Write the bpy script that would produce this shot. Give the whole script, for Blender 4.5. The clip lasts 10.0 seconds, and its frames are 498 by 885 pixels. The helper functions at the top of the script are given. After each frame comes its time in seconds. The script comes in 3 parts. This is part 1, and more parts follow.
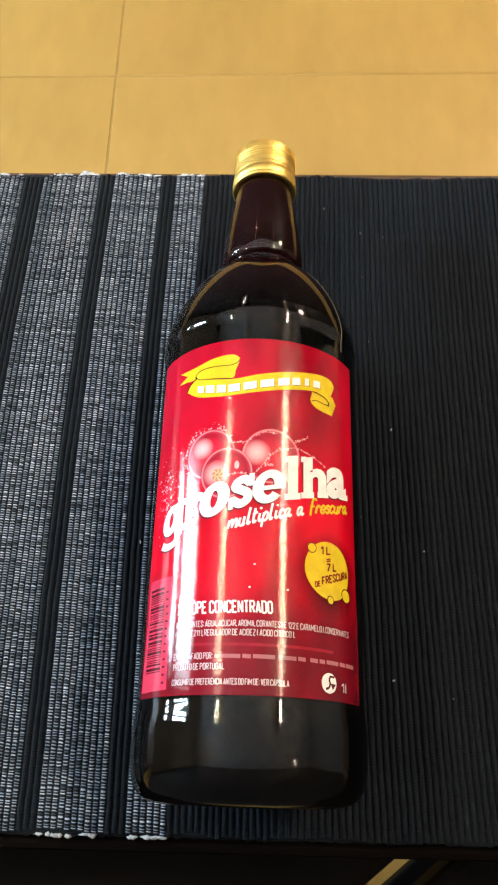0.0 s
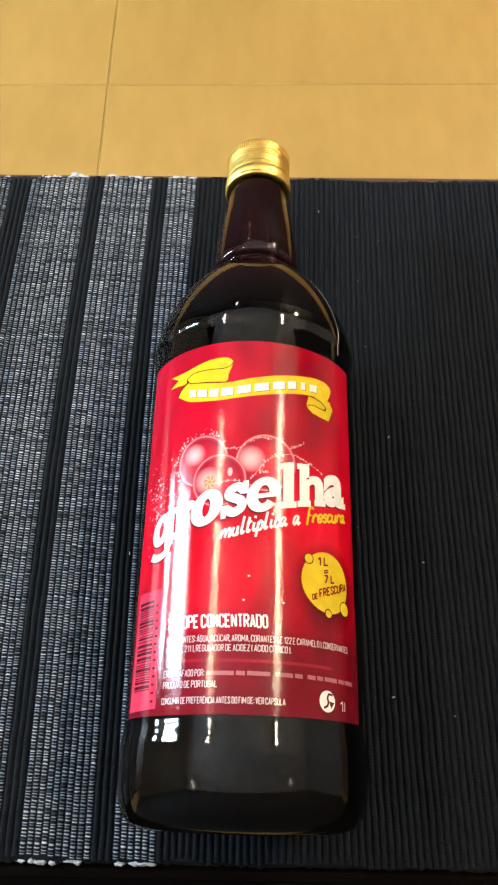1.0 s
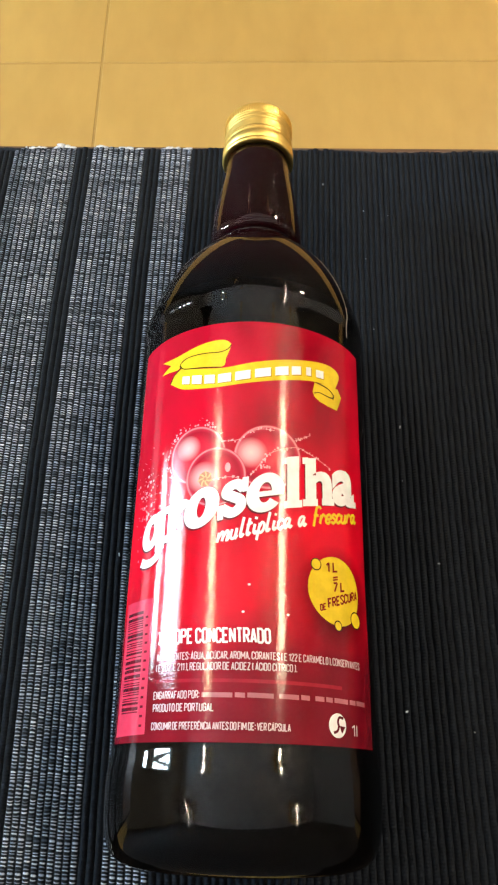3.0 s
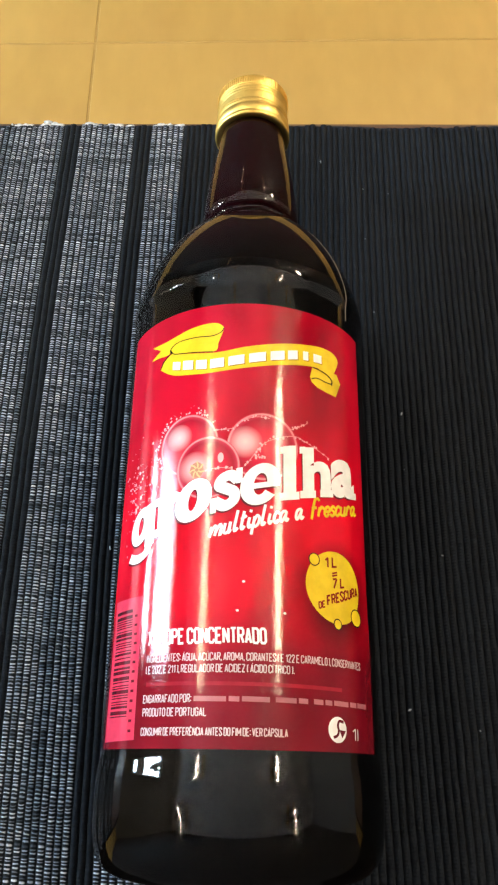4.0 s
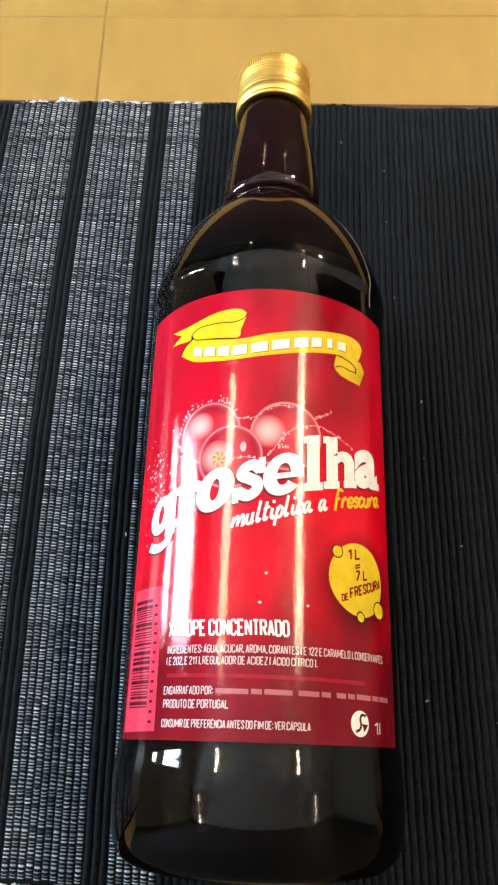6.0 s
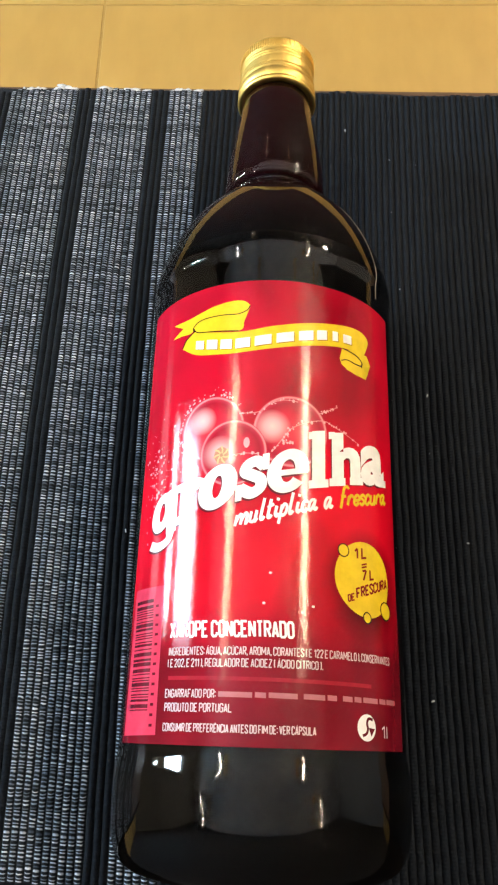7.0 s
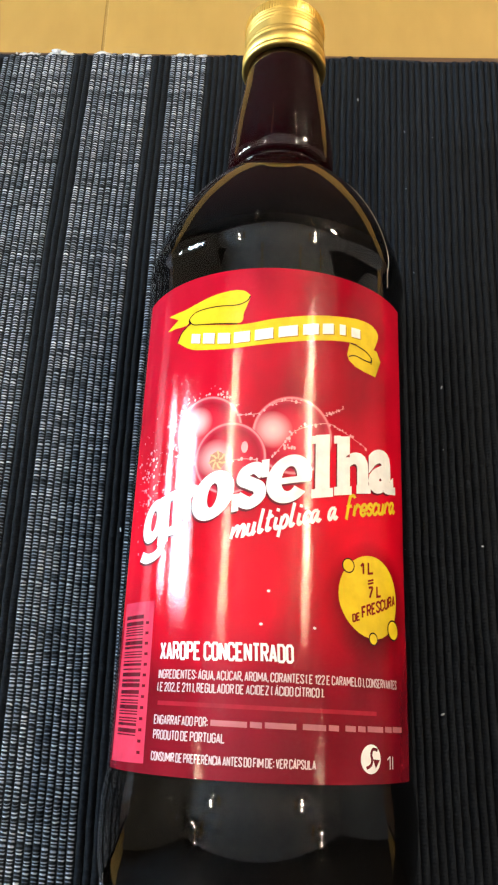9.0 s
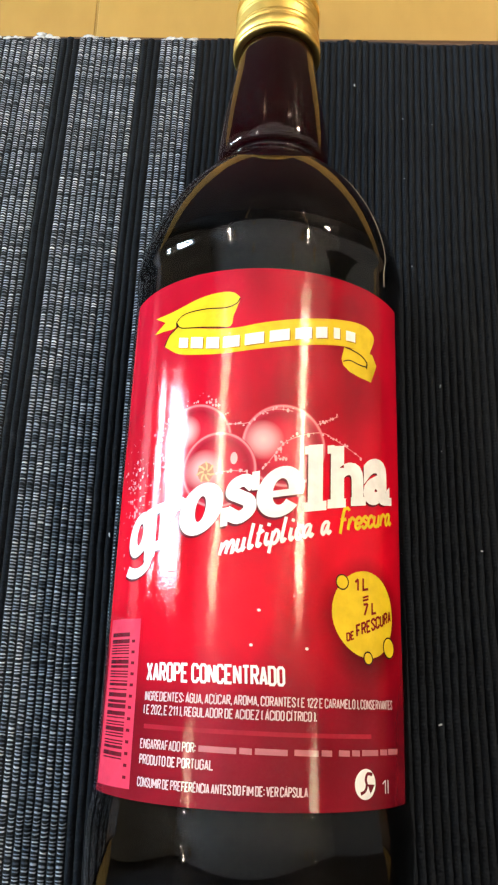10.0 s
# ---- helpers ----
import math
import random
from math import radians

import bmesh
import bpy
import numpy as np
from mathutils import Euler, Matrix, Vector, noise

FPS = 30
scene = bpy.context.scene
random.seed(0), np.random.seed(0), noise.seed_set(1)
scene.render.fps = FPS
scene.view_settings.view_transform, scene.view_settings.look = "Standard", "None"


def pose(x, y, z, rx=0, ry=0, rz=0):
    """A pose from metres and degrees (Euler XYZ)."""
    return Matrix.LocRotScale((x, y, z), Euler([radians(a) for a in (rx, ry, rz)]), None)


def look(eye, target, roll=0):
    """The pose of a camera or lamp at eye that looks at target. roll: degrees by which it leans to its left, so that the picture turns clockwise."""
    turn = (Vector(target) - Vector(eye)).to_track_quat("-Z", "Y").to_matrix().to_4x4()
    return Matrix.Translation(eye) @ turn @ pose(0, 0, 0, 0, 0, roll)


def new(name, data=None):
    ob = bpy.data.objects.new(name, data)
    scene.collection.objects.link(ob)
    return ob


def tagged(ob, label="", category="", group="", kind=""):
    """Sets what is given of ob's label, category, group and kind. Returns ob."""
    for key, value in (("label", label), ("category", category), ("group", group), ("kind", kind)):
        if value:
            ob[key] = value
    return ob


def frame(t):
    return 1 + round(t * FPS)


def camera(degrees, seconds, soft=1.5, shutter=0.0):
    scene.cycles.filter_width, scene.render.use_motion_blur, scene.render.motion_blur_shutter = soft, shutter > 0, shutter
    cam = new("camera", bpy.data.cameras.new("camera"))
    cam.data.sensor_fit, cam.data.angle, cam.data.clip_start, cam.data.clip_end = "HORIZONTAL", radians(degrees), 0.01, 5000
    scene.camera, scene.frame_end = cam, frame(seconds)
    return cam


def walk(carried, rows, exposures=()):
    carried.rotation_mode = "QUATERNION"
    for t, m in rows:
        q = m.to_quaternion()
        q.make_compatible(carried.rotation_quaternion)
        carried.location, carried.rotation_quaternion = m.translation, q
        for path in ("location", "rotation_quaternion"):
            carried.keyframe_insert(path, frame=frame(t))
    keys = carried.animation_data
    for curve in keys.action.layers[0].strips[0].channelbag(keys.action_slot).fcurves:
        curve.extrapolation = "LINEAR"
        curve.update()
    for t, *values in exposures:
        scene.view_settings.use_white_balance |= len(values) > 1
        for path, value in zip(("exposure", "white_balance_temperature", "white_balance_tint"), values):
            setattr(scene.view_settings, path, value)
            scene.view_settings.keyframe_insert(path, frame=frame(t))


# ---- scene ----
cam = camera(35.8, 10.0, soft=2.3)
PATH = [
    (0, (0.007, 0.018, 0.348), (-0.042, 0.8362, -1.4756), -2.3),
    (0.5, (0.007, 0.019, 0.341), (-0.032, 0.858, -1.474), -1.8),
    (1, (0.006, 0.021, 0.336), (-0.022, 0.8685, -1.4755), -0.9),
    (1.5, (0.006, 0.024, 0.331), (-0.019, 0.871, -1.481), -0.8),
    (2, (0.006, 0.026, 0.326), (-0.0233, 0.8675, -1.488), -0.9),
    (2.5, (0.005, 0.03, 0.319), (-0.023, 0.862, -1.499), -0.9),
    (4, (0.007, 0.04, 0.299), (-0.018, 0.829, -1.539), -1.3),
    (4.5, (0.006, 0.042, 0.298), (-0.035, 0.814, -1.547), -2.5),
    (5, (0.003, 0.044, 0.295), (-0.024, 0.805, -1.554), -1.2),
    (5.5, (0.002, 0.043, 0.298), (-0.0325, 0.794, -1.555), -1.4),
    (7, (0.0, 0.047, 0.291), (-0.033, 0.77, -1.573), -1.3),
    (7.5, (0.0, 0.048, 0.29), (-0.032, 0.763, -1.578), -1.2),
    (8, (0.0, 0.051, 0.288), (-0.031, 0.752, -1.584), -1.1),
    (8.5, (0.004, 0.056, 0.285), (-0.042, 0.732, -1.596), -2.2),
    (9, (0.003, 0.062, 0.278), (-0.058, 0.711, -1.6136), -3.5),
    (9.5, (0.004, 0.068, 0.274), (-0.057, 0.685, -1.627), -3.9),
    (10, (0.005, 0.072, 0.272), (-0.053, 0.675, -1.634), -3.8),
]
EXPOSURE = 0.0
walk(cam, [(t, look(eye, target, roll)) for t, eye, target, roll in PATH], [(0.0, EXPOSURE), (10.0, EXPOSURE)])

# ---- world and light ----
FLOOR, CEIL = -0.5, 1.95
world = bpy.data.worlds.new("sky")
scene.world = world
world.use_nodes = True
wn = world.node_tree.nodes
sky = wn.new("ShaderNodeTexSky")
sky.sky_type, sky.sun_disc = "NISHITA", False
sky.sun_elevation, sky.sun_rotation = radians(25), radians(60)
wn["Background"].inputs[1].default_value = 0.06
world.node_tree.links.new(sky.outputs[0], wn["Background"].inputs[0])

BULB = 303.0
WINDOW_LIGHT = 245.0
win_lamp = new("window_daylight", bpy.data.lights.new("window_daylight", "AREA"))
win_lamp.data.shape, win_lamp.data.size, win_lamp.data.size_y = "RECTANGLE", 0.6, 1.14
win_lamp.data.energy, win_lamp.data.color = WINDOW_LIGHT, (0.62, 0.83, 1.0)
win_lamp.matrix_world = look((-2.28, 0.72, 0.64), (0, 0.72, 0.64))


# ---- materials ----
def material(name, rough=0.5, metal=0.0, color=(0.5, 0.5, 0.5), spec=0.5, coat=0.0, transmission=0.0, ior=1.5):
    m = bpy.data.materials.new(name)
    m.use_nodes = True
    b = m.node_tree.nodes["Principled BSDF"]
    b.inputs["Base Color"].default_value = (*color, 1)
    b.inputs["Roughness"].default_value = rough
    b.inputs["Metallic"].default_value = metal
    b.inputs["Specular IOR Level"].default_value = spec
    b.inputs["Coat Weight"].default_value = coat
    b.inputs["Coat Roughness"].default_value = 0.05
    b.inputs["Transmission Weight"].default_value = transmission
    b.inputs["IOR"].default_value = ior
    return m, m.node_tree, b


def node(tree, kind, **values):
    n = tree.nodes.new(kind)
    for key, value in values.items():
        n.inputs[key.replace("_", " ")].default_value = value
    return n


def ramp(tree, source, stops):
    r = tree.nodes.new("ShaderNodeValToRGB")
    while len(r.color_ramp.elements) < len(stops):
        r.color_ramp.elements.new(0.5)
    for e, (p, c) in zip(r.color_ramp.elements, stops):
        e.position, e.color = p, (*c, 1)
    tree.links.new(source, r.inputs[0])
    return r.outputs[0]


def mapped(tree, scale=(1, 1, 1), space="Object"):
    c = tree.nodes.new("ShaderNodeTexCoord")
    m = tree.nodes.new("ShaderNodeMapping")
    m.inputs["Scale"].default_value = scale
    tree.links.new(c.outputs[space], m.inputs["Vector"])
    return m.outputs[0]


def noisy(tree, vector, scale, detail=4.0, rough=0.55, out=0):
    n = node(tree, "ShaderNodeTexNoise", Scale=scale, Detail=detail, Roughness=rough)
    tree.links.new(vector, n.inputs["Vector"])
    return n.outputs[out]


def bump(tree, bsdf, height, strength, distance):
    b = node(tree, "ShaderNodeBump", Strength=strength, Distance=distance)
    tree.links.new(height, b.inputs["Height"])
    tree.links.new(b.outputs[0], bsdf.inputs["Normal"])


def mix(tree, a, b, factor, blend="MIX"):
    m = tree.nodes.new("ShaderNodeMix")
    m.data_type, m.blend_type = "RGBA", blend
    for socket, value in ((m.inputs[6], a), (m.inputs[7], b), (m.inputs[0], factor)):
        if isinstance(value, (tuple, float, int)):
            socket.default_value = (*value, 1) if isinstance(value, tuple) else value
        else:
            tree.links.new(value, socket)
    return m.outputs[2]


def simple(name, low, high, scale, rough, bump_strength=0.2, distance=0.001, stretch=(1, 1, 1), **more):
    m, t, b = material(name, rough, **more)
    v = mapped(t, stretch)
    n = noisy(t, v, scale)
    f = noisy(t, v, scale * 9)
    t.links.new(mix(t, ramp(t, n, [(0.3, low), (0.7, high)]), ramp(t, f, [(0.35, low), (0.65, high)]), 0.35), b.inputs["Base Color"])
    if bump_strength:
        bump(t, b, f, bump_strength, distance)
    return m


M_wall = simple("wall_paint", (0.2, 0.205, 0.205), (0.26, 0.265, 0.265), 3, 0.8)
M_ceiling = simple("ceiling_paint", (0.4, 0.42, 0.45), (0.47, 0.49, 0.52), 4, 0.85)
M_table = simple("shade_black_wood", (0.0014, 0.0009, 0.0008), (0.003, 0.0018, 0.0014), 6, 0.8, 0.3, 0.0005, (1, 14, 14), spec=0.04)
M_wood = simple("brown_wood", (0.05, 0.022, 0.009), (0.09, 0.042, 0.018), 6, 0.5, 0.3, 0.0005, (1, 14, 14))
M_dark_wall = simple("dark_wall_paint", (0.028, 0.025, 0.026), (0.042, 0.037, 0.038), 3, 0.8)
M_frame = simple("white_frame", (0.7, 0.7, 0.7), (0.8, 0.8, 0.8), 5, 0.4)
M_brass = simple("aged_brass", (0.5, 0.34, 0.12), (0.6, 0.42, 0.18), 20, 0.3, metal=1.0)



def bulb_material():
    m, t, b = material("lit_bulb", 0.4, color=(1.0, 0.85, 0.6))
    b.inputs["Emission Color"].default_value = (1.0, 0.82, 0.6, 1)
    b.inputs["Emission Strength"].default_value = BULB
    return m


def floor_material():
    m, t, b = material("golden_wood_tile", 0.42)
    info = t.nodes.new("ShaderNodeObjectInfo")
    v = mapped(t, (2.2, 1, 1), "Object")
    grain = noisy(t, v, 5, 5, 0.6)
    cloud = noisy(t, mapped(t, (1.6, 0.8, 1)), 4.5, 4)
    fine = noisy(t, mapped(t, (3, 1, 1)), 14, 4)
    c1 = ramp(t, grain, [(0.3, (0.335, 0.2, 0.049)), (0.7, (0.405, 0.253, 0.065))])
    c2 = ramp(t, cloud, [(0.3, (0.27, 0.153, 0.041)), (0.7, (0.455, 0.294, 0.083))])
    c = mix(t, c1, c2, 0.35)
    c = mix(t, c, ramp(t, fine, [(0.35, (0.29, 0.167, 0.045)), (0.65, (0.46, 0.281, 0.074))]), 0.16)
    c = mix(t, c, ramp(t, info.outputs["Random"], [(0, (0.31, 0.182, 0.049)), (1, (0.37, 0.231, 0.068))]), 0.25)
    t.links.new(c, b.inputs["Base Color"])
    bump(t, b, grain, 0.12, 0.002)
    return m


def cord_material(name, light):
    """Weft threads about a millimetre wide across each cord: a mix of white and dark ones, or all dark navy."""
    m, t, b = material(name, 0.9, spec=0.15)
    info = t.nodes.new("ShaderNodeObjectInfo")
    coord = t.nodes.new("ShaderNodeTexCoord")
    sep = t.nodes.new("ShaderNodeSeparateXYZ")
    t.links.new(coord.outputs["Object"], sep.inputs[0])

    def calc(op, x, y=0.0):
        n = t.nodes.new("ShaderNodeMath")
        n.operation = op
        for socket, value in zip(n.inputs, (x, y)):
            if isinstance(value, (int, float)):
                socket.default_value = value
            else:
                t.links.new(value, socket)
        return n.outputs[0]
    waver = calc("MULTIPLY", calc("SUBTRACT", noisy(t, mapped(t, (0.3, 1, 1)), 420, 1), 0.5), 0.0016)
    slant = calc("MULTIPLY", sep.outputs["X"], 0.07)
    along = calc("ADD", sep.outputs["Y"], calc("ADD", waver, slant))
    pick = calc("ADD", calc("FLOOR", calc("MULTIPLY", along, 1 / PITCH)), calc("MULTIPLY", info.outputs["Random"], 7919.0))
    def chance(source):
        n = t.nodes.new("ShaderNodeTexWhiteNoise")
        n.noise_dimensions = "1D"
        t.links.new(source, n.inputs["W"])
        return n.outputs["Value"]
    single = chance(pick)
    row = chance(calc("FLOOR", calc("MULTIPLY", along, 1 / PITCH)))
    w = calc("ADD", calc("MULTIPLY", single, 0.68), calc("MULTIPLY", row, 0.32))
    fibre = noisy(t, mapped(t, (4, 1, 1)), 1500, 3)
    if light:
        thread = ramp(t, w, [(0.0, (0.05, 0.062, 0.085)), (0.14, (0.12, 0.135, 0.175)), (0.28, (0.32, 0.355, 0.445)), (0.6, (0.53, 0.57, 0.69)), (0.8, (0.76, 0.8, 0.91)), (1.0, (0.9, 0.92, 0.98))])
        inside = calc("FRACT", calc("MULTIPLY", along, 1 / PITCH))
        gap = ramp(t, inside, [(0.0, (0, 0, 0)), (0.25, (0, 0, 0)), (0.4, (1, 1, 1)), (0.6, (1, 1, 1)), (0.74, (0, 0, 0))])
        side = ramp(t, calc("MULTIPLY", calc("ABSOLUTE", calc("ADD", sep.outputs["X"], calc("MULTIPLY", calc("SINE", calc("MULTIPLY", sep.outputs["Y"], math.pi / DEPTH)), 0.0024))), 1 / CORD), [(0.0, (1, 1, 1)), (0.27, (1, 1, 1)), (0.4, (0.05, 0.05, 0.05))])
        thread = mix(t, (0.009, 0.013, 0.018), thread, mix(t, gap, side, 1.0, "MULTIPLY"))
        tone = ramp(t, info.outputs["Random"], [(0.0, (0.42, 0.47, 0.5)), (0.4, (0.74, 0.78, 0.82)), (1.0, (1, 1, 1))])
        c = mix(t, thread, tone, 1.0, "MULTIPLY")
        patch = noisy(t, mapped(t, (1, 0.35, 1), "Generated"), 7, 3)
        c = mix(t, c, ramp(t, patch, [(0.35, (0.55, 0.62, 0.62)), (0.65, (1, 1, 1))]), 0.8, "MULTIPLY")
    else:
        thread = ramp(t, w, [(0.0, (0.0032, 0.0053, 0.009)), (0.95, (0.0062, 0.0098, 0.0158)), (1.0, (0.012, 0.017, 0.024))])
        tone = ramp(t, info.outputs["Random"], [(0.0, (0.7, 0.7, 0.7)), (1.0, (1, 1, 1))])
        c = mix(t, thread, tone, 1.0, "MULTIPLY")
    c = mix(t, c, ramp(t, fibre, [(0.3, (0.6, 0.6, 0.6)), (0.7, (1, 1, 1))]), 0.7, "MULTIPLY")
    t.links.new(c, b.inputs["Base Color"])
    bump(t, b, fibre, 0.5, 0.0003)
    b.inputs["Sheen Weight"].default_value = 0.03
    return m


def label_material():
    """Glossy printed paper: red, deeper and browner towards the lower text panel, with soft blotches."""
    m, t, b = material("label_print", 0.045, spec=0.37)
    coord = t.nodes.new("ShaderNodeTexCoord")
    sep = t.nodes.new("ShaderNodeSeparateXYZ")
    t.links.new(coord.outputs["Object"], sep.inputs[0])
    rng = node(t, "ShaderNodeMapRange", From_Min=0.045, From_Max=0.182)
    t.links.new(sep.outputs["Y"], rng.inputs["Value"])
    along = ramp(t, rng.outputs[0], [(0.0, (0.20, 0.006, 0.016)), (0.16, (0.24, 0.004, 0.015)), (0.28, (0.56, 0.002, 0.016)), (0.5, (0.64, 0.0015, 0.016)), (0.75, (0.47, 0.002, 0.018)), (1.0, (0.43, 0.003, 0.02))])
    blot = noisy(t, mapped(t, (1, 0.6, 1)), 34, 2)
    away = t.nodes.new("ShaderNodeVectorMath")
    away.operation = "DISTANCE"
    t.links.new(coord.outputs["Object"], away.inputs[0])
    away.inputs[1].default_value = wrap(0.0306, 0.0884)
    far = node(t, "ShaderNodeMapRange", From_Min=0.009, From_Max=0.0165)
    t.links.new(away.outputs["Value"], far.inputs["Value"])
    along = mix(t, along, ramp(t, far.outputs[0], [(0.0, (0.25, 0.25, 0.25)), (0.35, (0.5, 0.5, 0.5)), (1.0, (1, 1, 1))]), 1.0, "MULTIPLY")
    c = mix(t, along, ramp(t, blot, [(0.36, (0.46, 0.4, 0.46)), (0.6, (1, 1, 1))]), 0.85, "MULTIPLY")
    t.links.new(c, b.inputs["Base Color"])
    fine = noisy(t, mapped(t, (1, 0.8, 1)), 1700, 2)
    wrinkle = noisy(t, mapped(t, (1, 0.5, 1)), 130, 2)
    total = t.nodes.new("ShaderNodeMath")
    total.operation = "MULTIPLY_ADD"
    t.links.new(wrinkle, total.inputs[0])
    total.inputs[1].default_value = 0.15
    t.links.new(fine, total.inputs[2])
    bump(t, b, total.outputs[0], 0.3, 0.0001)
    return m


def currant_material(centre, radius, gleam, gleam_radius):
    """A printed translucent berry: glowing flesh, dark shoulder, pale rim and one soft gleam."""
    m, t, b = material("currant_print", 0.14)
    coord = t.nodes.new("ShaderNodeTexCoord")

    def span(point, size):
        d = t.nodes.new("ShaderNodeVectorMath")
        d.operation = "DISTANCE"
        t.links.new(coord.outputs["Object"], d.inputs[0])
        d.inputs[1].default_value = point
        q = t.nodes.new("ShaderNodeMath")
        q.operation = "DIVIDE"
        t.links.new(d.outputs["Value"], q.inputs[0])
        q.inputs[1].default_value = size
        return q.outputs[0]
    flesh = ramp(t, span(centre, radius), [(0.0, (0.58, 0.016, 0.035)), (0.5, (0.5, 0.006, 0.026)), (0.8, (0.3, 0.002, 0.016)), (0.91, (0.42, 0.012, 0.035)), (0.965, (0.7, 0.24, 0.26)), (1.0, (0.48, 0.02, 0.04))])
    soft = ramp(t, span(gleam, gleam_radius), [(0.0, (1, 1, 1)), (0.4, (0.75, 0.75, 0.75)), (1.0, (0, 0, 0))])
    t.links.new(mix(t, flesh, (0.82, 0.42, 0.42), soft), b.inputs["Base Color"])
    return m


def ink(name, color, rough=0.05):
    m, t, b = material(name, rough, spec=0.37)
    bump(t, b, noisy(t, mapped(t, (1, 0.8, 1)), 1700, 2), 0.3, 0.0001)
    n = noisy(t, mapped(t), 250, 3)
    lo = tuple(0.86 * c for c in color)
    t.links.new(ramp(t, n, [(0.35, lo), (0.65, color)]), b.inputs["Base Color"])
    return m


M_white = ink("white_ink", (0.84, 0.82, 0.8))
M_yellow = ink("yellow_ink", (0.7, 0.5, 0.018))
M_dark = ink("black_ink", (0.03, 0.012, 0.008))
M_shade = ink("ochre_ink", (0.35, 0.2, 0.01))
M_badge = ink("brown_red_ink", (0.2, 0.012, 0.006))
M_pink = ink("pink_panel_ink", (0.62, 0.04, 0.085))
M_code = ink("barcode_ink", (0.11, 0.006, 0.014))
M_small = ink("small_print_ink", (0.66, 0.47, 0.49))
M_bar = ink("address_bar_ink", (0.42, 0.14, 0.16))
M_faint = ink("faint_red_ink", (0.3, 0.012, 0.026))


# ---- building helpers ----
def mesh_object(name, bm, mat, smooth=False):
    me = bpy.data.meshes.new(name)
    bm.to_mesh(me)
    bm.free()
    if smooth:
        me.polygons.foreach_set("use_smooth", [True] * len(me.polygons))
    for one in (mat if isinstance(mat, (list, tuple)) else [mat]):
        me.materials.append(one)
    return new(name, me)


def part(name, bm, mat, parent, label="", smooth=False):
    ob = mesh_object(name, bm, mat, smooth)
    ob.parent = parent
    return tagged(ob, label)


def thing(name, label, category, place=(0, 0, 0), group="", kind=""):
    ob = new(name)
    ob.empty_display_size = 0.02
    ob.location = place
    return tagged(ob, label, category, group, kind)


def box(size, centre=(0, 0, 0), bevel=0.0, segments=2, bm=None):
    bm = bm or bmesh.new()
    made = bmesh.ops.create_cube(bm, size=1.0, matrix=Matrix.Translation(centre) @ Matrix.Diagonal((*size, 1)))
    if bevel:
        edges = list({e for v in made["verts"] for e in v.link_edges})
        bmesh.ops.bevel(bm, geom=edges, offset=bevel, segments=segments, affect="EDGES", profile=0.6)
    return bm


def lathe(profile, segments=96, axis_x=0.0, axis_z=0.0, caps=True):
    """Turns (y, radius) pairs about an axis that runs along y."""
    bm = bmesh.new()
    rings = []
    for y, r in profile:
        rings.append([bm.verts.new((axis_x + r * math.sin(2 * math.pi * k / segments), y, axis_z + r * math.cos(2 * math.pi * k / segments))) for k in range(segments)])
    for a, b in zip(rings, rings[1:]):
        for k in range(segments):
            j = (k + 1) % segments
            bm.faces.new((a[k], a[j], b[j], b[k]))
    if caps:
        bm.faces.new(list(reversed(rings[0])))
        bm.faces.new(rings[-1])
    bmesh.ops.recalc_face_normals(bm, faces=bm.faces)
    return bm


def smooth_line(points, steps=6, closed=False):
    """A soft curve through the given points."""
    pts = [Vector(p) for p in points]
    n = len(pts)
    out = []
    for i in range(n if closed else n - 1):
        p0 = pts[(i - 1) % n] if closed or i else pts[0]
        p1, p2 = pts[i], pts[(i + 1) % n]
        p3 = pts[(i + 2) % n] if closed or i + 2 < n else pts[-1]
        for k in range(steps):
            t = k / steps
            out.append(0.5 * (2 * p1 + (p2 - p0) * t + (2 * p0 - 5 * p1 + 4 * p2 - p3) * t * t + (3 * p1 - p0 - 3 * p2 + p3) * t ** 3))
    if not closed:
        out.append(pts[-1])
    return out


# ---- the room ----
def wall(name, label, size, centre, mat):
    return tagged(mesh_object(name, box(size, centre), mat), label, "wall", kind="structure")


SOUTH, NORTH = -0.42, 1.98
# Unseen dark walls, set close in to keep the bottle's reflections dark.
wall("unseen_wall_north", "plain dark brown wall added out of view", (5.44, 0.12, 2.45), (0.4, NORTH + 0.06, 0.725), M_dark_wall)
wall("unseen_wall_south", "plain dark brown wall added out of view", (5.44, 0.12, 2.45), (0.4, SOUTH - 0.06, 0.725), M_dark_wall)
wall("wall_east", "plain grey plastered room wall", (0.12, NORTH - SOUTH, 2.45), (3.06, (NORTH + SOUTH) / 2, 0.725), M_wall)
tagged(mesh_object("ceiling", box((5.44, NORTH + 0.24 - SOUTH, 0.1), (0.4, (NORTH + SOUTH) / 2, CEIL + 0.05)), M_ceiling), "plain grey painted ceiling", "ceiling", kind="structure")


